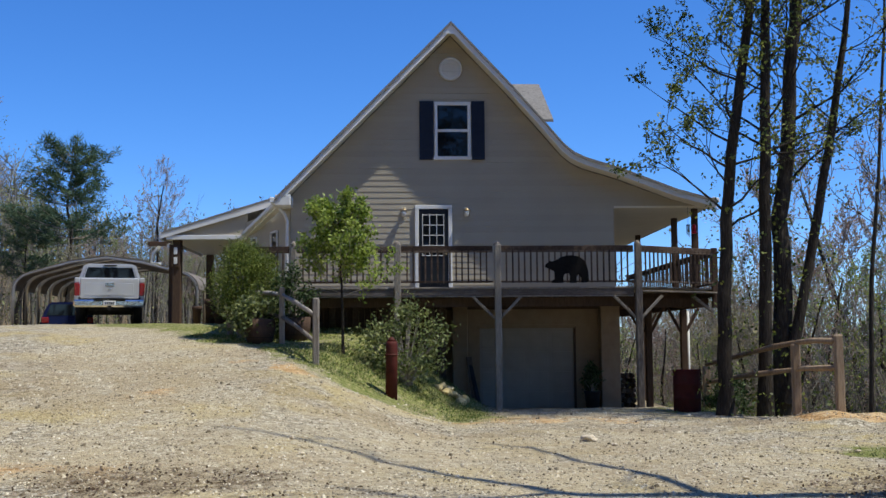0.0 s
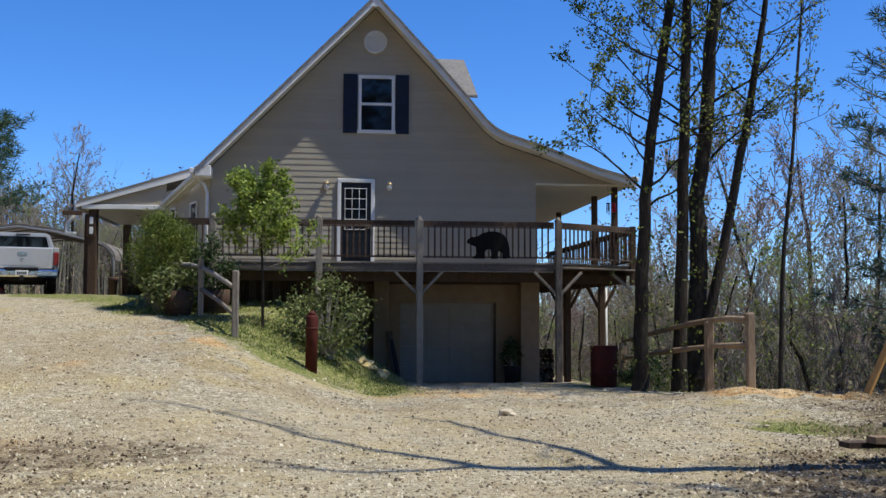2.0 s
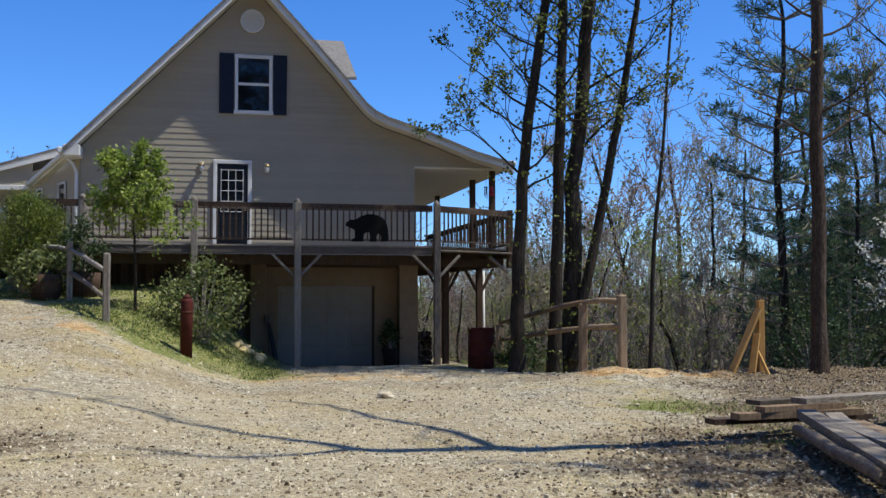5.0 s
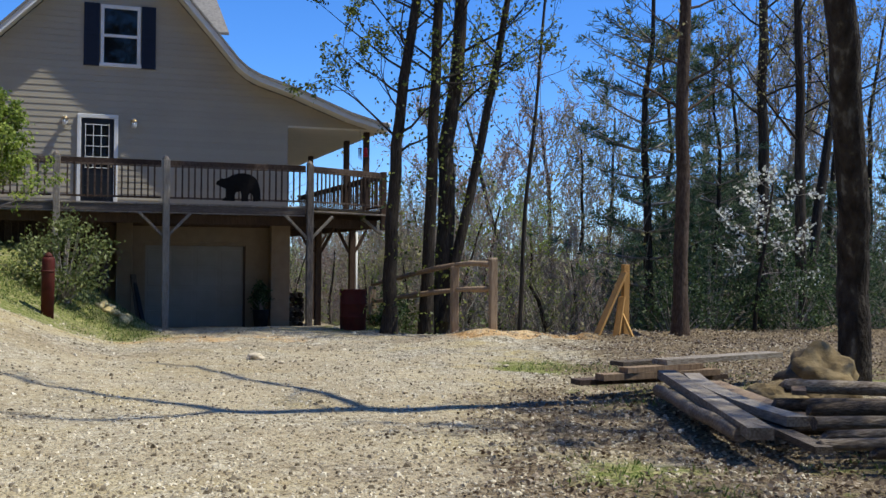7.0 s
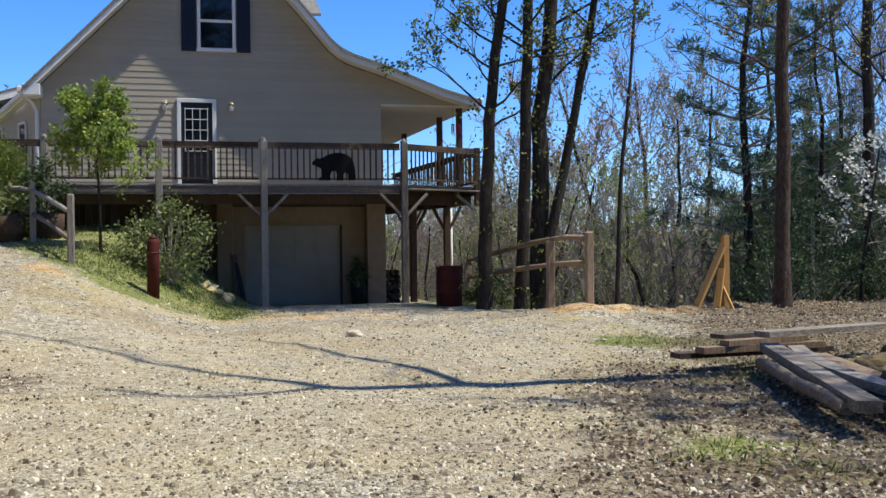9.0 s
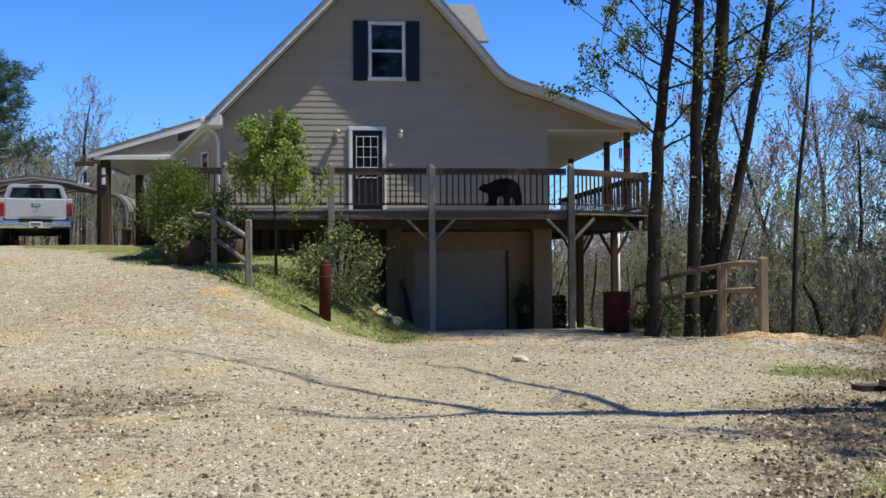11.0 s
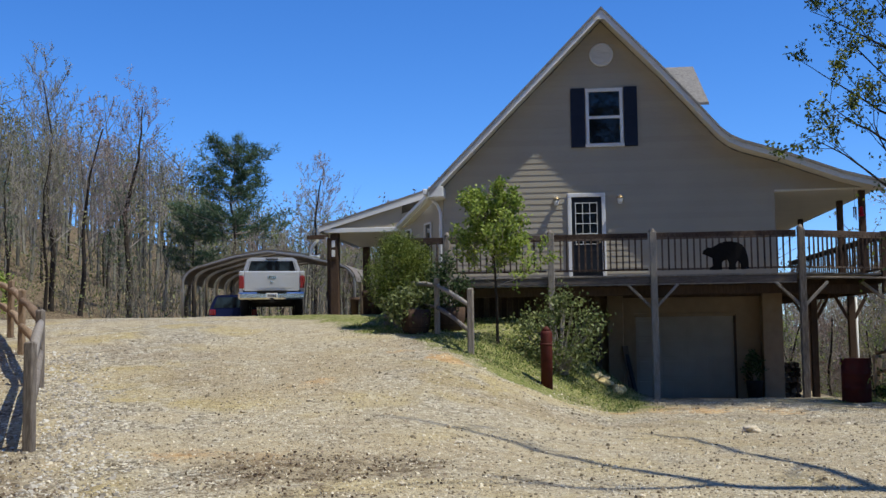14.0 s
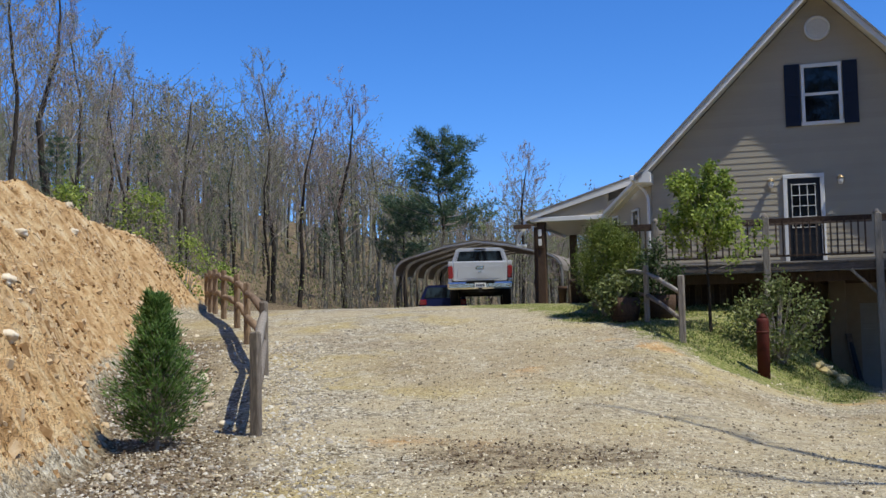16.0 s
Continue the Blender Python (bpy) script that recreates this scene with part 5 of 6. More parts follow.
def shrub(name, seed, at_, rx, ry, z0, z1, count, size, mat, label, category="shrub", stems=9, shape=0.6, hollow=0.35, stem_mat=None, group="", slim=1.0):
    """A bush: stems from its foot and leaves in clumps over an uneven crown."""
    th = holder(name, at_, label, category, group)
    bl, bf = Buf(seed), Buf(seed + 2)
    r = bf.r
    x, y, z = at_
    clumps = []
    for _ in range(max(14, count // 40)):
        a, h = r.uniform(0, math.tau), r.random()
        prof = math.sin(math.pi * min(1, max(0.02, h)) ** shape) ** 0.6
        q = r.uniform(hollow, 1.0) ** 0.6
        clumps.append(Vector((math.cos(a) * rx * prof * q, math.sin(a) * ry * prof * q, z0 + (z1 - z0) * h + r.gauss(0, .05))))
    for c in clumps[:stems * 4]:
        pts = [Vector((r.gauss(0, .05), r.gauss(0, .05), 0)), c * 0.45 + Vector((0, 0, c.z * .05)), c]
        bl.tube(pts, [.018, .011, .004], 4)
    for i in range(count):
        c = clumps[i % len(clumps)]
        s = min(rx, ry) * .22
        bf.leaf(c + Vector((r.gauss(0, s), r.gauss(0, s), r.gauss(0, s * .9))), size * slim * r.uniform(.5, .8), size * r.uniform(.8, 1.4) * (1 if slim == 1 else 1.7))
    for nm, b, m in (("branchwork", bl, stem_mat or TWIG), ("foliage", bf, mat)):
        tagged(new(nm, b.mesh(nm, m)), kind="" if nm == "trunk" else "stuff").parent = th
    return th


def at(u, v, y):
    return Vector((u * y, y, 1.53 + v * y))


# four tall trees beside the deck
TALL = "tall trees beside the deck"
g = ground_z
broadleaf(11, [at(.2925, -.075, 22), at(.295, .04, 22), at(.2992, .1367, 22), at(.3249, .302, 22), at(.345, .46, 22), at(.35, .62, 22)], .16, .05, .32, 30, 3.0, 3, 4, 8, .075, LEAF_CLUMP, .3, group=TALL, trunk_leaves=200, bark=BARK)
broadleaf(21, [at(.3303, -.075, 22), at(.3363, .1375, 22), at(.3417, .303, 22), at(.345, .46, 22), at(.347, .6, 22)], .14, .05, .28, 22, 2.3, 3, 4, 5, .075, LEAF_CLUMP, .35, group=TALL, trunk_leaves=300, bark=BARK)
broadleaf(31, [at(.3463, -.09, 22.3), at(.3500, .04, 22.3), at(.3536, .138, 22.3), at(.3714, .304, 22.3), at(.385, .46, 22.3), at(.392, .62, 22.3)], .22, .07, .4, 16, 2.2, 3, 4, 3, .075, LEAF_CLUMP, .4, group=TALL, trunk_leaves=260, bark=BARK)
broadleaf(41, [at(.350, -.06, 22.1), at(.364, .0165, 22.1), at(.3871, .122, 22.1), at(.4083, .235, 22.1), at(.421, .307, 22.1), at(.437, .45, 22.1)], .13, .04, .5, 12, 2.6, 3, 4, 3, .075, LEAF_CLUMP, .35, group=TALL, trunk_leaves=160, bark=BARK)

broadleaf(46, [at(.43, -.09, 24), at(.435, .05, 24), at(.445, .15, 24), at(.458, .30, 24), at(.462, .42, 24)], .06, .02, .3, 14, 1.5, 3, 3, 1, .07, LEAF_BUD, .4, bark=BARK, label="slender leaning sapling behind the yard fence")

# trees at the edge of the yard
EDGE = "dark trunks at the edge of the woods"
broadleaf(51, [at(.6163, -.085, 19.5), at(.617, .1, 19.5), at(.618, .281, 19.5), at(.62, .55, 19.5), at(.622, .75, 19.5)], .165, .08, .3, 20, 2.2, 3, 4, 1, .08, LEAF_BUD, .2, group=EDGE, bark=BROWN_BARK, label="straight dark tree trunk at the yard's edge")
broadleaf(61, [at(.7731, -.09, 21), at(.769, .1, 21), at(.7644, .295, 21), at(.76, .6, 21)], .15, .06, .35, 18, 3.0, 3, 4, 1, .08, LEAF_BUD, .2, group=EDGE, bark=BARK, label="straight dark tree trunk at the yard's edge")
broadleaf(71, [at(.720, -.14, 25), at(.7196, .088, 25), at(.7182, .2907, 25), at(.715, .55, 25)], .2, .07, .4, 18, 3.2, 3, 4, 1, .08, LEAF_BUD, .2, group=EDGE, bark=BARK, label="straight dark tree trunk at the yard's edge")
broadleaf(81, [at(.775, -.05, 24), at(.80, .1, 24), at(.815, .2, 24), at(.82, .35, 24), at(.835, .55, 24)], .15, .06, .3, 18, 3.2, 3, 4, 1, .08, LEAF_BUD, .2, group=EDGE, bark=BARK, label="leaning forked tree at the edge of the woods")
# bare trees beside the camera that throw their shadows over the gravel
broadleaf(101, [(12.8, 3.6, 0), (12.9, 3.5, 4), (12.7, 3.7, 9), (12.6, 3.6, 14)], .2, .06, .3, 22, 3.6, 3, 4, 0, .08, LEAF_BUD, .3, bark=BARK, label="bare dark tree at the edge of the gravel", thin=.01)
broadleaf(111, [(11.8, 6.3, 0), (11.7, 6.4, 5), (11.9, 6.2, 10), (11.8, 6.3, 15)], .12, .04, .42, 26, 3.2, 3, 4, 2, .10, LEAF_BUD, .3, bark=BARK, label="bare dark tree at the edge of the gravel", thin=.008)


def forked_tree(seed, stems, label):
    """A tree of several stems, each a line of points with its radii at both ends, with a few bare limbs."""
    th = holder("tree", (0, 0, 0), label, "tree")
    bt, bl = Buf(seed), Buf(seed + 1)
    ends = []
    for path, r0, r1, limbs in stems:
        path, fine = [Vector(p) for p in path], []
        for a, b in zip(path, path[1:]):
            fine += [a.lerp(b, i / 4) + Vector((bt.r.gauss(0, .02), bt.r.gauss(0, .02), 0)) for i in range(4)]
        fine.append(path[-1])
        bt.tube(fine, [r0 + (r1 - r0) * i / (len(fine) - 1) for i in range(len(fine))], 10)
        for k in range(limbs):
            q = fine[int(len(fine) * (.3 + .68 * k / limbs))]
            grow(bl, q, Vector((bl.r.gauss(0, 1), bl.r.gauss(0, 1), .6)), bl.r.uniform(.9, 2.2), .03, 2, ends, 4, thin=.008)
    for nm, b in (("trunk", bt), ("branchwork", bl)):
        tagged(new(nm, b.mesh(nm, LICHEN_BARK)), kind="" if nm == "trunk" else "stuff").parent = th


forked_tree(116, [([(8.73, 10.3, -.3), (8.72, 10.3, .2), (8.68, 10.3, 1.53), (8.45, 10.08, 2.66), (7.98, 9.7, 4.44), (8.0, 9.3, 7), (8.1, 9.0, 9.5), (8.15, 8.95, 10.2)], .20, .15, 0),
                  ([(8.15, 8.95, 10.2), (8.1, 8.75, 11.6), (8.08, 8.65, 13)], .14, .11, 1),
                  ([(8.15, 8.95, 10.2), (8.46, 10.02, 11.3), (8.55, 11.43, 12.5), (8.55, 13.24, 13.5), (8.24, 13.77, 14.2)], .09, .03, 3),
                  ([(8.08, 8.65, 13), (8.3, 9.2, 14.5), (8.48, 9.69, 16), (8.1, 10.66, 18), (7.57, 11.14, 20.5)], .10, .03, 4),
                  ([(8.08, 8.65, 13), (8.24, 7.9, 15), (8.33, 7.61, 16.5), (8.3, 7.94, 18)], .08, .03, 3)],
            "thick dark forked tree beside the lumber pile")
# young tree and shrubs on the bank
gz = g(-1.4, 22.5)
yt = broadleaf(121, [(-1.40, 22.5, gz - .1), (-1.42, 22.5, gz + .9), (-1.46, 22.5, gz + 1.9), (-1.52, 22.5, gz + 2.8)], .035, .012, .42, 30, 1.12, 3, 4, 6, .075, LEAF_SPRING, .35, label="young tree with bright green spring leaves on the bank", thin=.004)
shrub("shrub", 131, (-0.1, 22.6, g(-.1, 22.6)), .9, .75, .3, 1.6, 2900, .08, LEAF_SHRUB, "leafy olive-green shrub on the grassy bank", stems=12, shape=.75)
shrub("evergreen_shrub", 141, (-3.80, 24.3, g(-3.80, 24.3)), .60, .55, .55, 2.02, 15000, .055, HEDGE, "dense rounded evergreen shrub beside the deck", shape=.7, hollow=.7, slim=.45)
shrub("evergreen_shrub", 146, (-3.3, 24.25, g(-3.3, 24.25)), .5, .45, .05, 1.75, 7000, .055, HEDGE, "dense rounded evergreen shrub beside the deck", shape=.8, hollow=.5, slim=.45)
shrub("planter_shrub", 151, (-3.3, 23.3, g(-3.25, 23.3) + .45), .62, .5, -.15, .45, 1500, .10, LEAF_SHRUB, "pale trailing shrub growing in a barrel planter", shape=.8, hollow=.3)
shrub("planter_shrub", 156, (-2.6, 23.9, g(-2.55, 23.9) + .45), .45, .4, -.2, 1.1, 1800, .08, LEAF_DARK, "dark shrub growing in a barrel planter", shape=.9, hollow=.3)


shrub("potted_plant", 711, (4.5, 26.7, g(4.5, 26.7) + 0.40), .26, .24, .0, .72, 700, .07, LEAF_DARK, "dark leggy plant growing in the pot by the garage", "plant", stems=10, shape=.9, hollow=.2)


def young_conifer(seed, x, y, h, w):
    th = holder("young_conifer", (x, y, g(x, y)), "young green cypress at the foot of the cut bank", "conifer")
    bt, bf = Buf(seed), Buf(seed + 1)
    r = bf.r
    bt.tube([Vector((0, 0, -.1)), Vector((0.02, 0, h * .5)), Vector((.03, 0, h * .95))], [.035, .022, .006], 7)
    for i in range(620):
        t = r.random() ** 0.85
        a = r.uniform(0, math.tau)
        L = w * (0.26 + 1.15 * (1 - t)) * min(1, .5 + t * 4) * r.uniform(.45, 1.0)
        p = Vector((0, 0, h * (0.03 + .85 * t)))
        d = Vector((math.cos(a), math.sin(a), .45 + .9 * t)).normalized()
        tip = p + d * L
        bt.tube([p, tip], [.006, .002], 3)
        for s in range(22):
            u = .35 + .65 * r.random()
            bf.leaf(p.lerp(tip, u) + Vector((r.gauss(0, .022), r.gauss(0, .022), r.gauss(0, .022))), .017, .09 * r.uniform(.6, 1.3),
                    d + Vector((r.gauss(0, .5), r.gauss(0, .5), r.gauss(.2, .4))))
    tagged(new("branchwork", bt.mesh("branchwork", TWIG)), kind="stuff").parent = th
    tagged(new("foliage", bf.mesh("foliage", CYPRESS)), kind="stuff").parent = th


young_conifer(161, -7.25, 11.4, 2.0, .66)

# dogwood in flower and evergreen undergrowth at the wood's edge
dw = broadleaf(171, [(14.6, 20.6, -.3), (14.7, 20.6, 1), (14.9, 20.6, 2.2), (15.1, 20.6, 3.4)], .06, .02, .4, 13, 1.3, 3, 3, 2, .085, PETAL, .05, label="flowering dogwood with white blossom at the wood's edge", thin=.005, spread=1.1)
for i, (x, y, w, h) in enumerate(((13.0, 21.4, 1.3, 2.4), (14.3, 22.0, 1.5, 2.8), (16.2, 21.6, 1.3, 2.6), (17.4, 21.0, 1.4, 2.4), (15.2, 19.9, 1.0, 1.5),
                                  (7.2, 24.4, .6, 1.7), (18.6, 20.2, 1.4, 2.5))):
    shrub("laurel_shrub", 181 + i * 3, (x, y, g(x, y) - .2), w, w * .8, .1, h * (.7 + .12 * (i * 7 % 5)), 1900, .075, LEAF_DARK, "glossy dark evergreen shrub at the edge of the woods", group="laurel shrubs", shape=.8, hollow=.2)

# bright bushes along the top of the cut bank
for i, (u, y, w, h) in enumerate(((-.75, 27, .8, 1.7), (-.655, 30, .9, 1.9), (-.60, 33, 1.0, 2.4), (-.56, 36, .8, 1.6))):
    shrub("wild_shrub", 241 + i * 3, (u * y, y, g(u * y, y) - .1), w, w * .8, .1, h, 900, .11, LEAF_SPRING, "yellow-green wild shrub on top of the cut bank", group="wild shrubs", stems=10, shape=.8, hollow=.2)

# ---------------- woods ----------------
WOODS = "bare spring trees in the woods"
PINES = "pines in the woods"
HAZE = "grey-brown tree with swelling spring buds in the woods"
kinds = []
for i, (mat, h, reach) in enumerate(((LEAF_BUD, 11, 2.6), (LEAF_RED, 10, 2.4), (LEAF_BUD, 13, 3.0), (LEAF_SPRING, 9, 2.2), (LEAF_RED, 12, 2.6))):
    rv = random.Random(300 + i)
    path = [(0, 0, -.4)] + [(rv.gauss(0, .12) * k, rv.gauss(0, .12) * k, h * k / 4) for k in range(1, 5)]
    kinds.append(broadleaf(300 + i * 7, path, .13 + .015 * i, .03,  .28, 21, reach * 1.35, 3, 5, 2, .07, mat, .6, label=HAZE, group=WOODS, thin=.009))
pines = [pine(400, 12, .17, .3, 15, 3.0, group=PINES, density=9, flat=.5), pine(410, 9, .14, .12, 14, 2.8, group=PINES, density=6, flat=.5, tuft=.3), pine(420, 13, .19, .5, 12, 4.6, tuft=.42, droop=-.2, group=PINES, density=17, flat=.3, fat=.11),
         pine(430, 14, .16, .25, 15, 3.2, tuft=.24, droop=-.15, group=PINES, density=10, flat=.5, fat=.11)]
used = set()


def plant(kind, x, y, scale, spin):
    m = pose(x, y, g(x, y) - .1, 0, 0, spin) @ Matrix.Diagonal((scale, scale, scale, 1))
    if kind.name not in used:
        used.add(kind.name)
        kind.matrix_basis = m
    else:
        copy_thing(kind, m)


def to_height(u, v, y, kind_h):
    x = u * y
    return x, y, (1.53 + v * y - g(x, y)) / kind_h


HEIGHTS = (12.6, 11.4, 15, 10.2, 13.8)
for k, u, v, y in ((0, -.60, .25, 45), (2, -.50, .265, 48), (4, -.42, .235, 50), (0, -.545, .22, 52), (1, -.238, .150, 60), (1, -.17, .125, 62), (4, -.14, .13, 58), (2, -.20, .11, 66),
                   (0, -.82, .44, 30), (2, -.86, .46, 33), (4, -.78, .40, 36), (0, -.74, .34, 40), (1, -.68, .24, 44), (3, -.36, .13, 56), (3, -.27, .12, 64), (3, -.10, .13, 66),
                   (1, .42, .21, 40), (4, .46, .22, 43), (3, .40, .15, 36), (0, .49, .20, 38), (2, .53, .24, 44), (1, .38, .17, 50), (0, .66, .30, 34), (2, .69, .34, 30),
                   (4, .75, .36, 33), (0, .80, .36, 28), (2, .86, .4, 30), (3, .445, .12, 32), (1, .335, .10, 46), (0, .30, .09, 50), (1, .26, .05, 46), (4, .74, .3, 42), (3, .20, .05, 44), (0, .23, .055, 48), (4, .25, .06, 50), (1, .28, .07, 44), (2, .31, .08, 47), (3, .33, .09, 42), (0, .215, .045, 52), (1, .185, .045, 47), (4, .24, .05, 42), (3, .27, .055, 41), (2, .295, .06, 43)):
    x, y, s = to_height(u, v, y, HEIGHTS[k] * (.78 if u < -.66 else .9))
    plant(kinds[k], x, y, s, k * 71 + u * 900)
for k, u, v, y in ((2, -.316, .187, 48), (2, -.355, .188, 51), (0, -.645, .215, 55), (1, -.765, .225, 31), (1, -.748, .18, 32), (0, -.555, .23, 58), (0, -.43, .205, 56), (1, -.30, .09, 62),
                   (3, .578, .42, 27), (3, .66, .22, 26), (3, .60, .23, 33), (1, .60, .17, 29), (1, .545, .13, 34), (1, .64, .19, 31), (1, .48, .10, 42), (0, .655, .26, 36), (1, .69, .2, 30), (1, .40, .03, 45), 
                   (1, .335, .05, 38), (0, .78, .24, 34), (1, .73, .15, 29), (1, .575, .10, 26), (1, .67, .12, 26), (1, .83, .2, 27), (1, .50, .05, 33),
                   (1, .535, .09, 27), (1, .585, .20, 30), (0, .60, .21, 28), (0, .655, .24, 28), (0, .715, .23, 30), (0, .77, .25, 28), (0, .56, .15, 30), (0, .635, .17, 25), (0, .69, .18, 26), (0, .745, .18, 26), (0, .82, .22, 25), (0, .615, .25, 36), (0, .68, .26, 36), (1, .61, .14, 24), (1, .65, .2, 26),  (1, .71, .22, 26), (1, .76, .2, 25), (0, .70, .28, 38),
                   (1, .80, .24, 30), (1, .86, .22, 25), (0, .9, .3, 28), (1, .46, .06, 38), (1, .43, .04, 34), (1, .59, .24, 36), (1, .67, .24, 34), (1, .40, .03, 30), (1, .455, .05, 29), (1, .49, .06, 28), (1, .365, .015, 31)):
    x, y, s = to_height(u, v, y, (12.3, 9.3, 13.3, 14.3)[k])
    plant(pines[k], x, y, s, u * 1300)
rw = random.Random(9)
for i in range(60):
    y = rw.uniform(42, 85)
    u = rw.uniform(-.98, -.10)
    x = u * y
    k = rw.choice((0, 1, 1, 2, 3, 3, 4))
    low = 1.0 if u < -.38 else (1.53 + .115 * y - g(x, y)) / HEIGHTS[k]
    plant(kinds[k], x, y, min(low, rw.uniform(.6, 1.0)), rw.uniform(0, 360))
for i in range(70):
    y = rw.uniform(30, 75)
    u = rw.uniform(.22, 1.0)
    plant(kinds[rw.choice((0, 1, 2, 3, 4))], u * y, y, rw.uniform(.55, .95), rw.uniform(0, 360))

for i in range(16):  # woods behind the viewer, seen in the window panes
    plant(kinds[i % 5], -26 + i * 3.4 + rw.uniform(-1, 1), rw.uniform(-18, -9), rw.uniform(1.4, 1.8), rw.uniform(0, 360))

for i in range(60):  # evergreens round the clearing, behind the viewer and past the trees that shade the gravel; unseen, added to block sky light
    turn = 205 * (i + rw.random() * .7) / 60
    a, d = radians(-8 - turn), rw.uniform(14, 26)
    plant(pines[(0, 3, 1)[i % 3]], 3 + d * math.cos(a) * 1.2, d * math.sin(a), rw.uniform(1.2, 1.6) * (1.35 if turn > 65 else 1), rw.uniform(0, 360))

# woods farther off, too many to count
fw, fl, fy = Buf(550), Buf(560), Buf(565)
for i in range(1700):
    y = fw.r.uniform(62, 135)
    u = fw.r.uniform(-1.05, 1.1)
    x = u * y
    z, h = g(x, y), (fw.r.uniform(9, 15) if u > .1 else fw.r.uniform(5.5, 9) if u > -.36 else fw.r.uniform(7, 11))
    lean = Vector((fw.r.gauss(0, .06), fw.r.gauss(0, .06), 1))
    top = Vector((x, y, z)) + lean * h
    fw.tube([Vector((x, y, z - .3)), Vector((x, y, z)) + lean * h * .5, top], [.14, .09, .02], 3)
    pick = fw.r.random()
    crown = fl if pick < .22 else fy if pick < .62 else fw
    for k in range(14):
        q = Vector((x, y, z)) + lean * h * fw.r.uniform(.3, .98)
        e = q + Vector((fw.r.gauss(0, 1.1), fw.r.gauss(0, 1.1), fw.r.uniform(.4, 2.2)))
        fw.tube([q, e], [.035, .012], 3)
        for _ in range(4 if crown is fw else 8):
            crown.leaf(e + Vector((fw.r.gauss(0, .22), fw.r.gauss(0, .22), fw.r.gauss(0, .22))), .11, .22)
tagged(new("far_woods", fw.mesh("far_woods", BRUSH, smooth=False)), "distant grey-brown leafless woods on the hills", "woods", kind="stuff")
tagged(new("far_evergreens", fl.mesh("far_evergreens", HEDGE, smooth=False)), "distant green crowns among the leafless woods", "woods", kind="stuff")

tagged(new("far_spring_crowns", fy.mesh("far_spring_crowns", LEAF_BUD, smooth=False)), "distant pale yellow-green budding crowns on the hills", "woods", kind="stuff")

# thicket of thin stems under the trees
th = Buf(500)
for i in range(9000):
    if i % 2:
        y = th.r.uniform(34, 75)
        u = th.r.uniform(-.98, -.08)
        if noise.noise((u * 14, y * .12, 1)) < .05:
            continue
    else:
        y = th.r.uniform(25, 60)
        u = th.r.uniform(.17, 1.0)
        if u * y < 9 and y < 42:
            continue
    x = u * y
    if u < 0 and bank_foot(y) - x < 2.0 and y < 42:
        continue
    if -15.5 < x < -3 and y < 47:
        continue
    z = g(x, y)
    h = th.r.uniform(.8, 4.5) * (1 if th.r.random() < .8 else 1.6)
    p, d, pts = Vector((x, y, z - .1)), Vector((th.r.gauss(0, .2), th.r.gauss(0, .2), 1)), []
    for s in range(4):
        pts.append(p)
        p = p + d.normalized() * h / 3
        d = d + Vector((th.r.gauss(0, .25), th.r.gauss(0, .25), 0))
    th.tube(pts, [.02, .016, .012, .006], 3)
    for s in range(3):
        q = pts[th.r.randint(1, 3)]
        th.tube([q, q + Vector((th.r.gauss(0, .4), th.r.gauss(0, .4), th.r.uniform(.1, .9)))], [.008, .003], 3)
tagged(new("thicket", th.mesh("thicket", BRUSH)), "grey-brown thicket of thin bare stems under the trees", "thicket", kind="stuff")
for seed, mat, nm, lab in ((510, LEAF_SHRUB, "undergrowth", "scattered olive-green undergrowth leaves in the woods"), (515, LEAF_BUD, "spring_buds", "pale yellow-green spring buds through the woods")):
    tl = Buf(seed)
    for i in range(16000):
        y = tl.r.uniform(33, 75) if i % 3 else tl.r.uniform(24, 50)
        u = tl.r.uniform(-.98, -.1) if i % 3 else tl.r.uniform(.3, 1.0)
        x = u * y
        if (u < 0 and bank_foot(y) - x < 2.5 and y < 42) or (-15.5 < x < -3 and y < 47):
            continue
        c = noise.noise((x * .25, y * .25, seed))
        if c < -.05:
            continue
        h = min(6.0, abs(tl.r.gauss(0, 1.6 + 2.2 * c + (1.6 if mat is LEAF_BUD else 0))))
        for _ in range(2):
            tl.leaf(Vector((x + tl.r.gauss(0, .12), y, g(x, y) + h + tl.r.gauss(0, .12))), .08, .14)
    tagged(new(nm, tl.mesh(nm, mat, smooth=False)), lab, "undergrowth", kind="stuff")

# ---------------- ground cover ----------------
gr = Buf(520)
tries = 0
while len(gr.f) < 26000 and tries < 150000:
    tries += 1
    k = tries % 3
    x, y = (gr.r.uniform(-5, 2), gr.r.uniform(20.3, 27)) if k else ((gr.r.uniform(3, 9), gr.r.uniform(5.5, 15)))
    if k == 0 and gr.r.random() < .3:
        x, y = gr.r.uniform(4.5, 9), gr.r.uniform(20.5, 25)
    if gr.r.random() > zones(x, y)[0] - .3 + .5 * noise.noise((x * 1.7, y * 1.7, 41)):
        continue
    z = g(x, y)
    for _ in range(3):
        gr.leaf(Vector((x + gr.r.gauss(0, .03), y + gr.r.gauss(0, .03), z - .01)), .014, gr.r.uniform(.03, .09), Vector((gr.r.gauss(0, .5), gr.r.gauss(0, .5), 1)))
tagged(new("grass", gr.mesh("grass", BLADE)), "thin patchy spring grass on the bank and yard", "grass", kind="stuff")

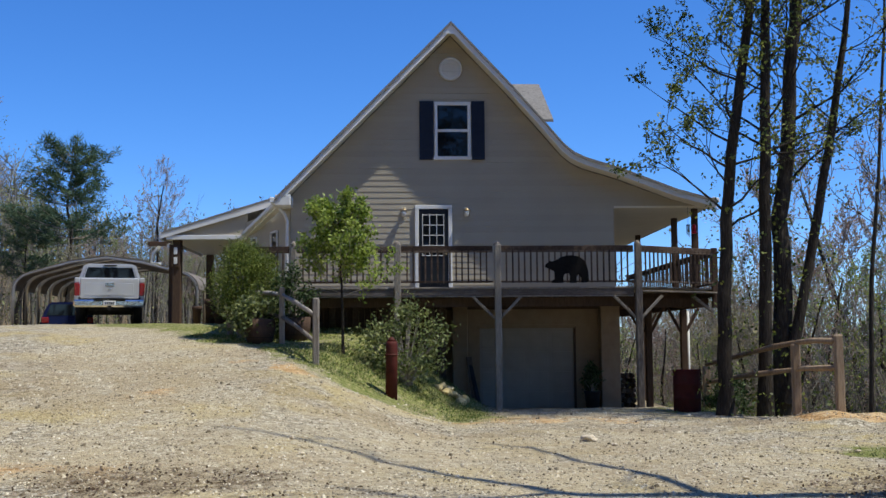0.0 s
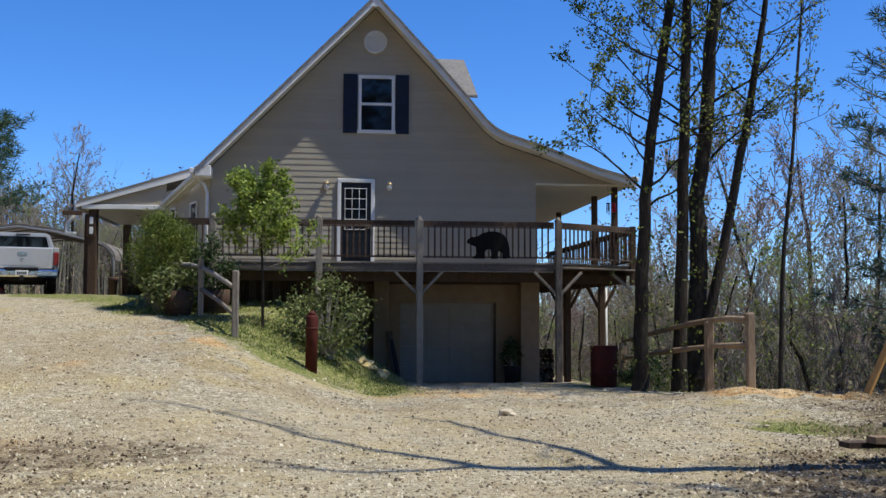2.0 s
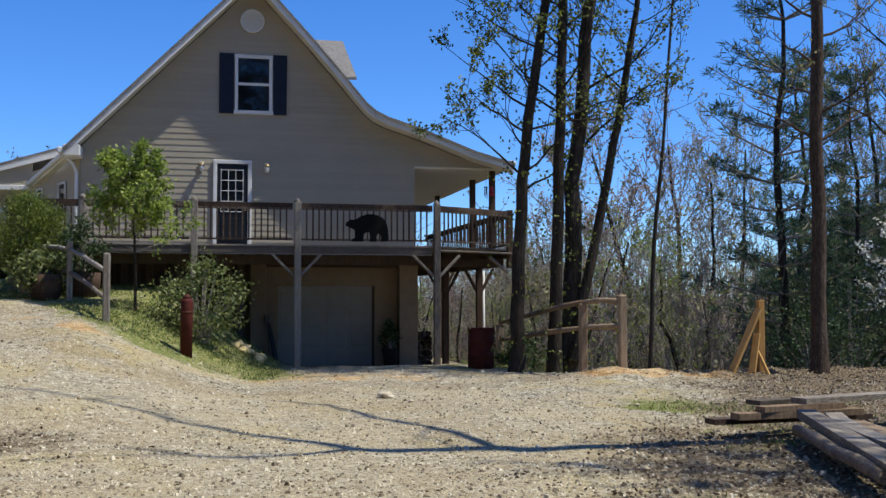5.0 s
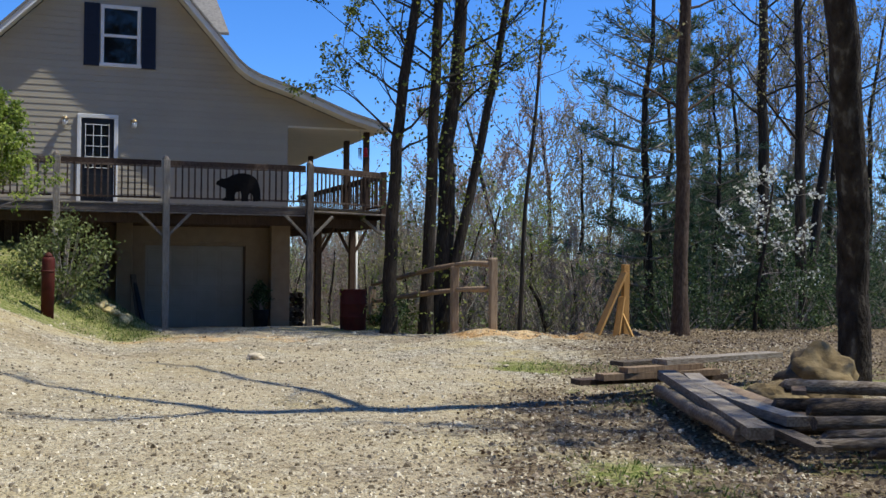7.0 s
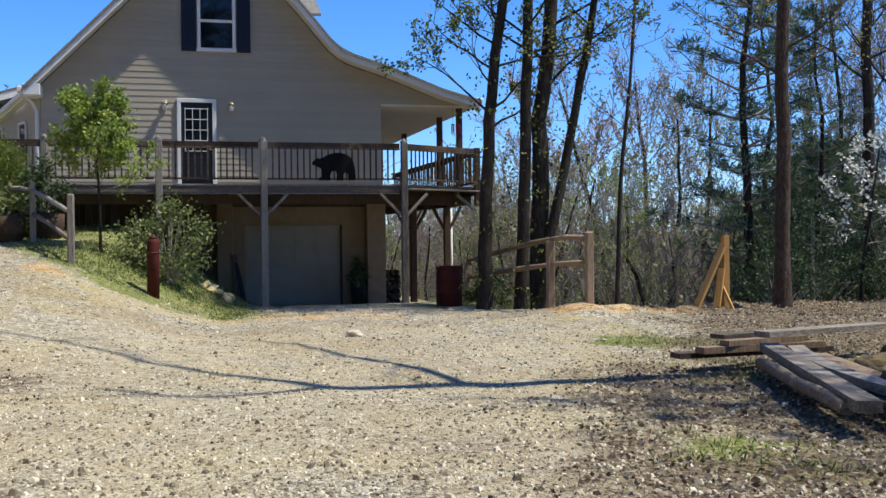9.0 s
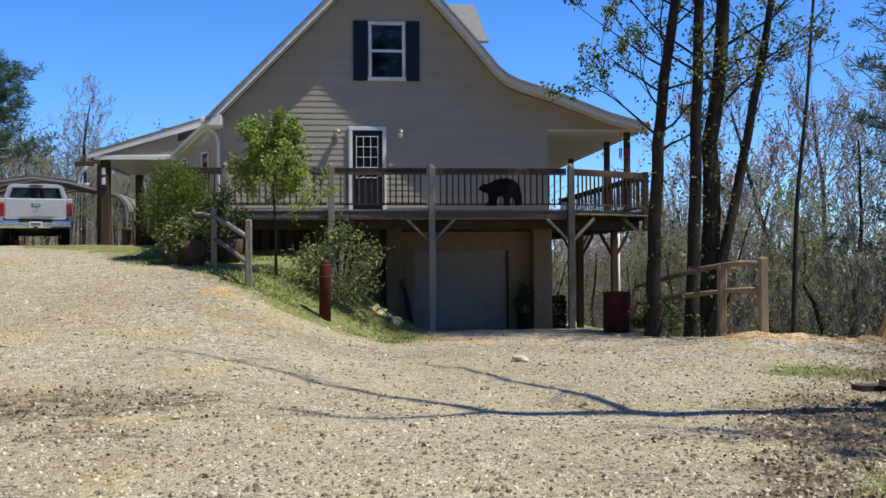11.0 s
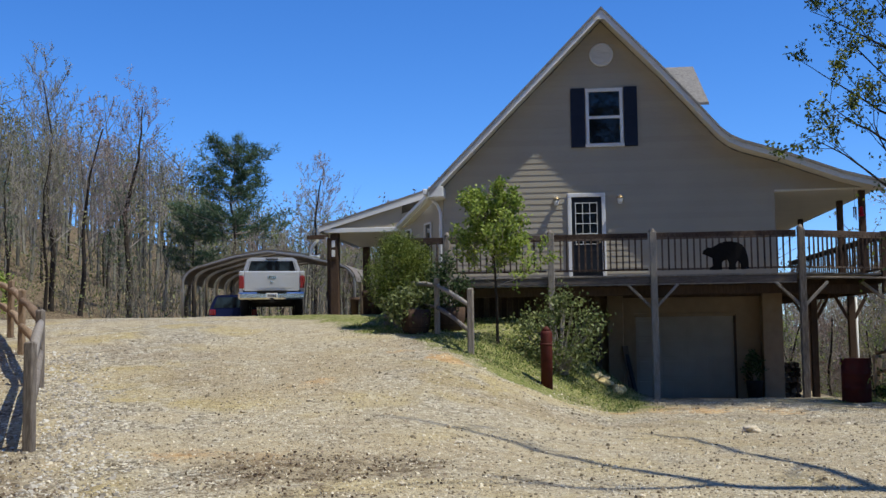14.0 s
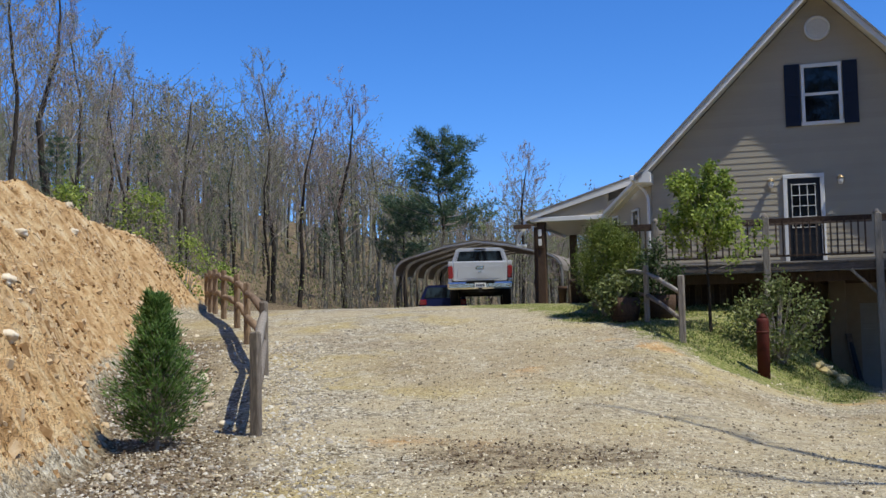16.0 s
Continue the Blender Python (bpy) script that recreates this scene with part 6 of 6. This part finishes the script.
lf = Buf(530)
tries = 0
while len(lf.f) < 16000 and tries < 130000:
    tries += 1
    y = lf.r.uniform(5, 21)
    x = lf.r.uniform(-.75, .95) * y
    if bank_foot(y) > x or lf.r.random() > max(zones(x, y)[2] - .1, .006):
        continue
    lf.leaf(Vector((x, y, g(x, y) + lf.r.uniform(.005, .03))), lf.r.uniform(.02, .04), lf.r.uniform(.035, .06), Vector((lf.r.gauss(0, 1), lf.r.gauss(0, 1), lf.r.gauss(0, .35))))
tagged(new("fallen_leaves", lf.mesh("fallen_leaves", DRY)), "dry brown fallen leaves at the edge of the yard", "fallen leaves", kind="stuff")

PEBBLE = material("gravel_stones", [(0.16, 0.13, 0.09), (0.30, 0.255, 0.185), (0.45, 0.385, 0.27), (0.68, 0.61, 0.47)], scale=6, rough=0.95, bump=0.2, per_object=0.7, island=True, spec=0.15)
st = Buf(540)
SHAPE = [(-1, -1, 0), (1, -1, 0), (1, 1, 0), (-1, 1, 0), (-.6, -.5, 1), (.5, -.6, 1), (.6, .5, 1), (-.5, .6, 1)]
for i in range(34000):
    y = 5 + 19 * st.r.random() ** 1.6
    x = st.r.uniform(-.72, .8) * y
    if bank_foot(y) > x or zones(x, y)[0] > .5:
        continue
    z, s, a = g(x, y), st.r.uniform(.007, .02) * (1.8 if st.r.random() < .045 else 1), st.r.uniform(0, 6.3)
    ca, sa, k = math.cos(a) * s, math.sin(a) * s, len(st.v)
    for px, py, pz in SHAPE:
        px, py = px * st.r.uniform(.6, 1.1), py * st.r.uniform(.5, 1.0)
        st.v.append((x + px * ca - py * sa, y + px * sa + py * ca, z - .004 + pz * s * st.r.uniform(.6, 1.2)))
    st.f += [(k + 4, k + 5, k + 6, k + 7), (k, k + 1, k + 5, k + 4), (k + 1, k + 2, k + 6, k + 5), (k + 2, k + 3, k + 7, k + 6), (k + 3, k, k + 4, k + 7)]
tagged(new("gravel", st.mesh("gravel", PEBBLE, smooth=False)), "loose pale gravel stones over the drive", "gravel", kind="stuff")

# paler fist-sized stones scattered over the drive
PALE = material("pale_drive_stones", [(0.30, 0.26, 0.19), (0.50, 0.445, 0.33), (0.68, 0.62, 0.49)], scale=6, rough=0.95, bump=0.3, per_object=0.8, island=True, spec=0.15)
# coarse stones washed along the foot of the bank and the fence
RIPRAP = material("grey_washed_stones", [(0.20, 0.18, 0.15), (0.36, 0.33, 0.28), (0.55, 0.52, 0.46)], scale=6, rough=0.95, bump=0.3, per_object=0.8, island=True, spec=0.2)
CLOD = material("clay_clods", [(0.24, 0.14, 0.065), (0.42, 0.28, 0.15), (0.56, 0.43, 0.28)], scale=6, rough=0.95, bump=0.5, per_object=0.6, island=True, spec=0.1)
ws, cl = Buf(570), Buf(580)


def lump(buf, x, y, z, s, flat=.7):
    a, k = buf.r.uniform(0, 6.3), len(buf.v)
    ca, sa = math.cos(a) * s, math.sin(a) * s
    for px, py, pz in SHAPE:
        px, py = px * buf.r.uniform(.5, 1.1), py * buf.r.uniform(.4, 1.0)
        buf.v.append((x + px * ca - py * sa, y + px * sa + py * ca, z - s * .3 + pz * s * flat * buf.r.uniform(.6, 1.3)))
    buf.f.extend([(k + 4, k + 5, k + 6, k + 7), (k, k + 1, k + 5, k + 4), (k + 1, k + 2, k + 6, k + 5), (k + 2, k + 3, k + 7, k + 6), (k + 3, k, k + 4, k + 7)])


ps = Buf(590)
for i in range(9000):
    y = 5 + 18 * ps.r.random() ** 1.4
    x = ps.r.uniform(-.7, .75 if i % 2 else .0) * y
    if bank_foot(y) > x or zones(x, y)[0] > .3 or zones(x, y)[2] > .12 or noise.noise((x * .5, y * .5, 21)) + 0.5 * noise.noise((x * 2, y * 2, 5)) < ps.r.uniform(-.1, .5):
        continue
    lump(ps, x, y, g(x, y), ps.r.uniform(.008, .02) * (1.8 if ps.r.random() < .06 else 1))
tagged(new("drive_stones", ps.mesh("drive_stones", PALE, smooth=False)), "pale rough stones scattered in drifts over the drive", "stones", kind="stuff")
for i in range(5200):
    y = ws.r.uniform(7.5, 21)
    x = bank_foot(y) + abs(ws.r.gauss(0.3, 1.25))
    if i % 3 == 0:
        x = -6.1 - (y - 12.3) * .5 + ws.r.gauss(0.25, .4)
    lump(ws, x, y, g(x, y), ws.r.uniform(.012, .035) * (2.0 if ws.r.random() < .08 else 1))
tagged(new("washed_stones", ws.mesh("washed_stones", RIPRAP, smooth=False)), "grey washed stones along the foot of the bank", "stones", kind="stuff")
CUBE = [(-1, -1, -1), (1, -1, -1), (1, 1, -1), (-1, 1, -1), (-1, -1, 1), (1, -1, 1), (1, 1, 1), (-1, 1, 1)]
for i in range(3200):
    y = cl.r.uniform(8, 34)
    d = abs(cl.r.gauss(0, 2.0))
    x = bank_foot(y) - d
    s = cl.r.uniform(.014, .04) * (2.3 if cl.r.random() < .1 else 1)
    m = Euler((cl.r.uniform(0, 6), cl.r.uniform(0, 6), cl.r.uniform(0, 6))).to_matrix()
    c, k = Vector((x, y, g(x, y))), len(cl.v)
    for p in CUBE:
        cl.v.append(tuple(c + m @ Vector([q * cl.r.uniform(.45, 1.0) * s * (1.25 if j == 0 else .8) for j, q in enumerate(p)])))
    cl.f.extend([(k, k + 3, k + 2, k + 1), (k + 4, k + 5, k + 6, k + 7), (k, k + 1, k + 5, k + 4), (k + 1, k + 2, k + 6, k + 5), (k + 2, k + 3, k + 7, k + 6), (k + 3, k, k + 4, k + 7)])
tagged(new("clay_clods", cl.mesh("clay_clods", CLOD, smooth=False)), "orange clay clods and stones in the cut bank", "clods", kind="stuff")
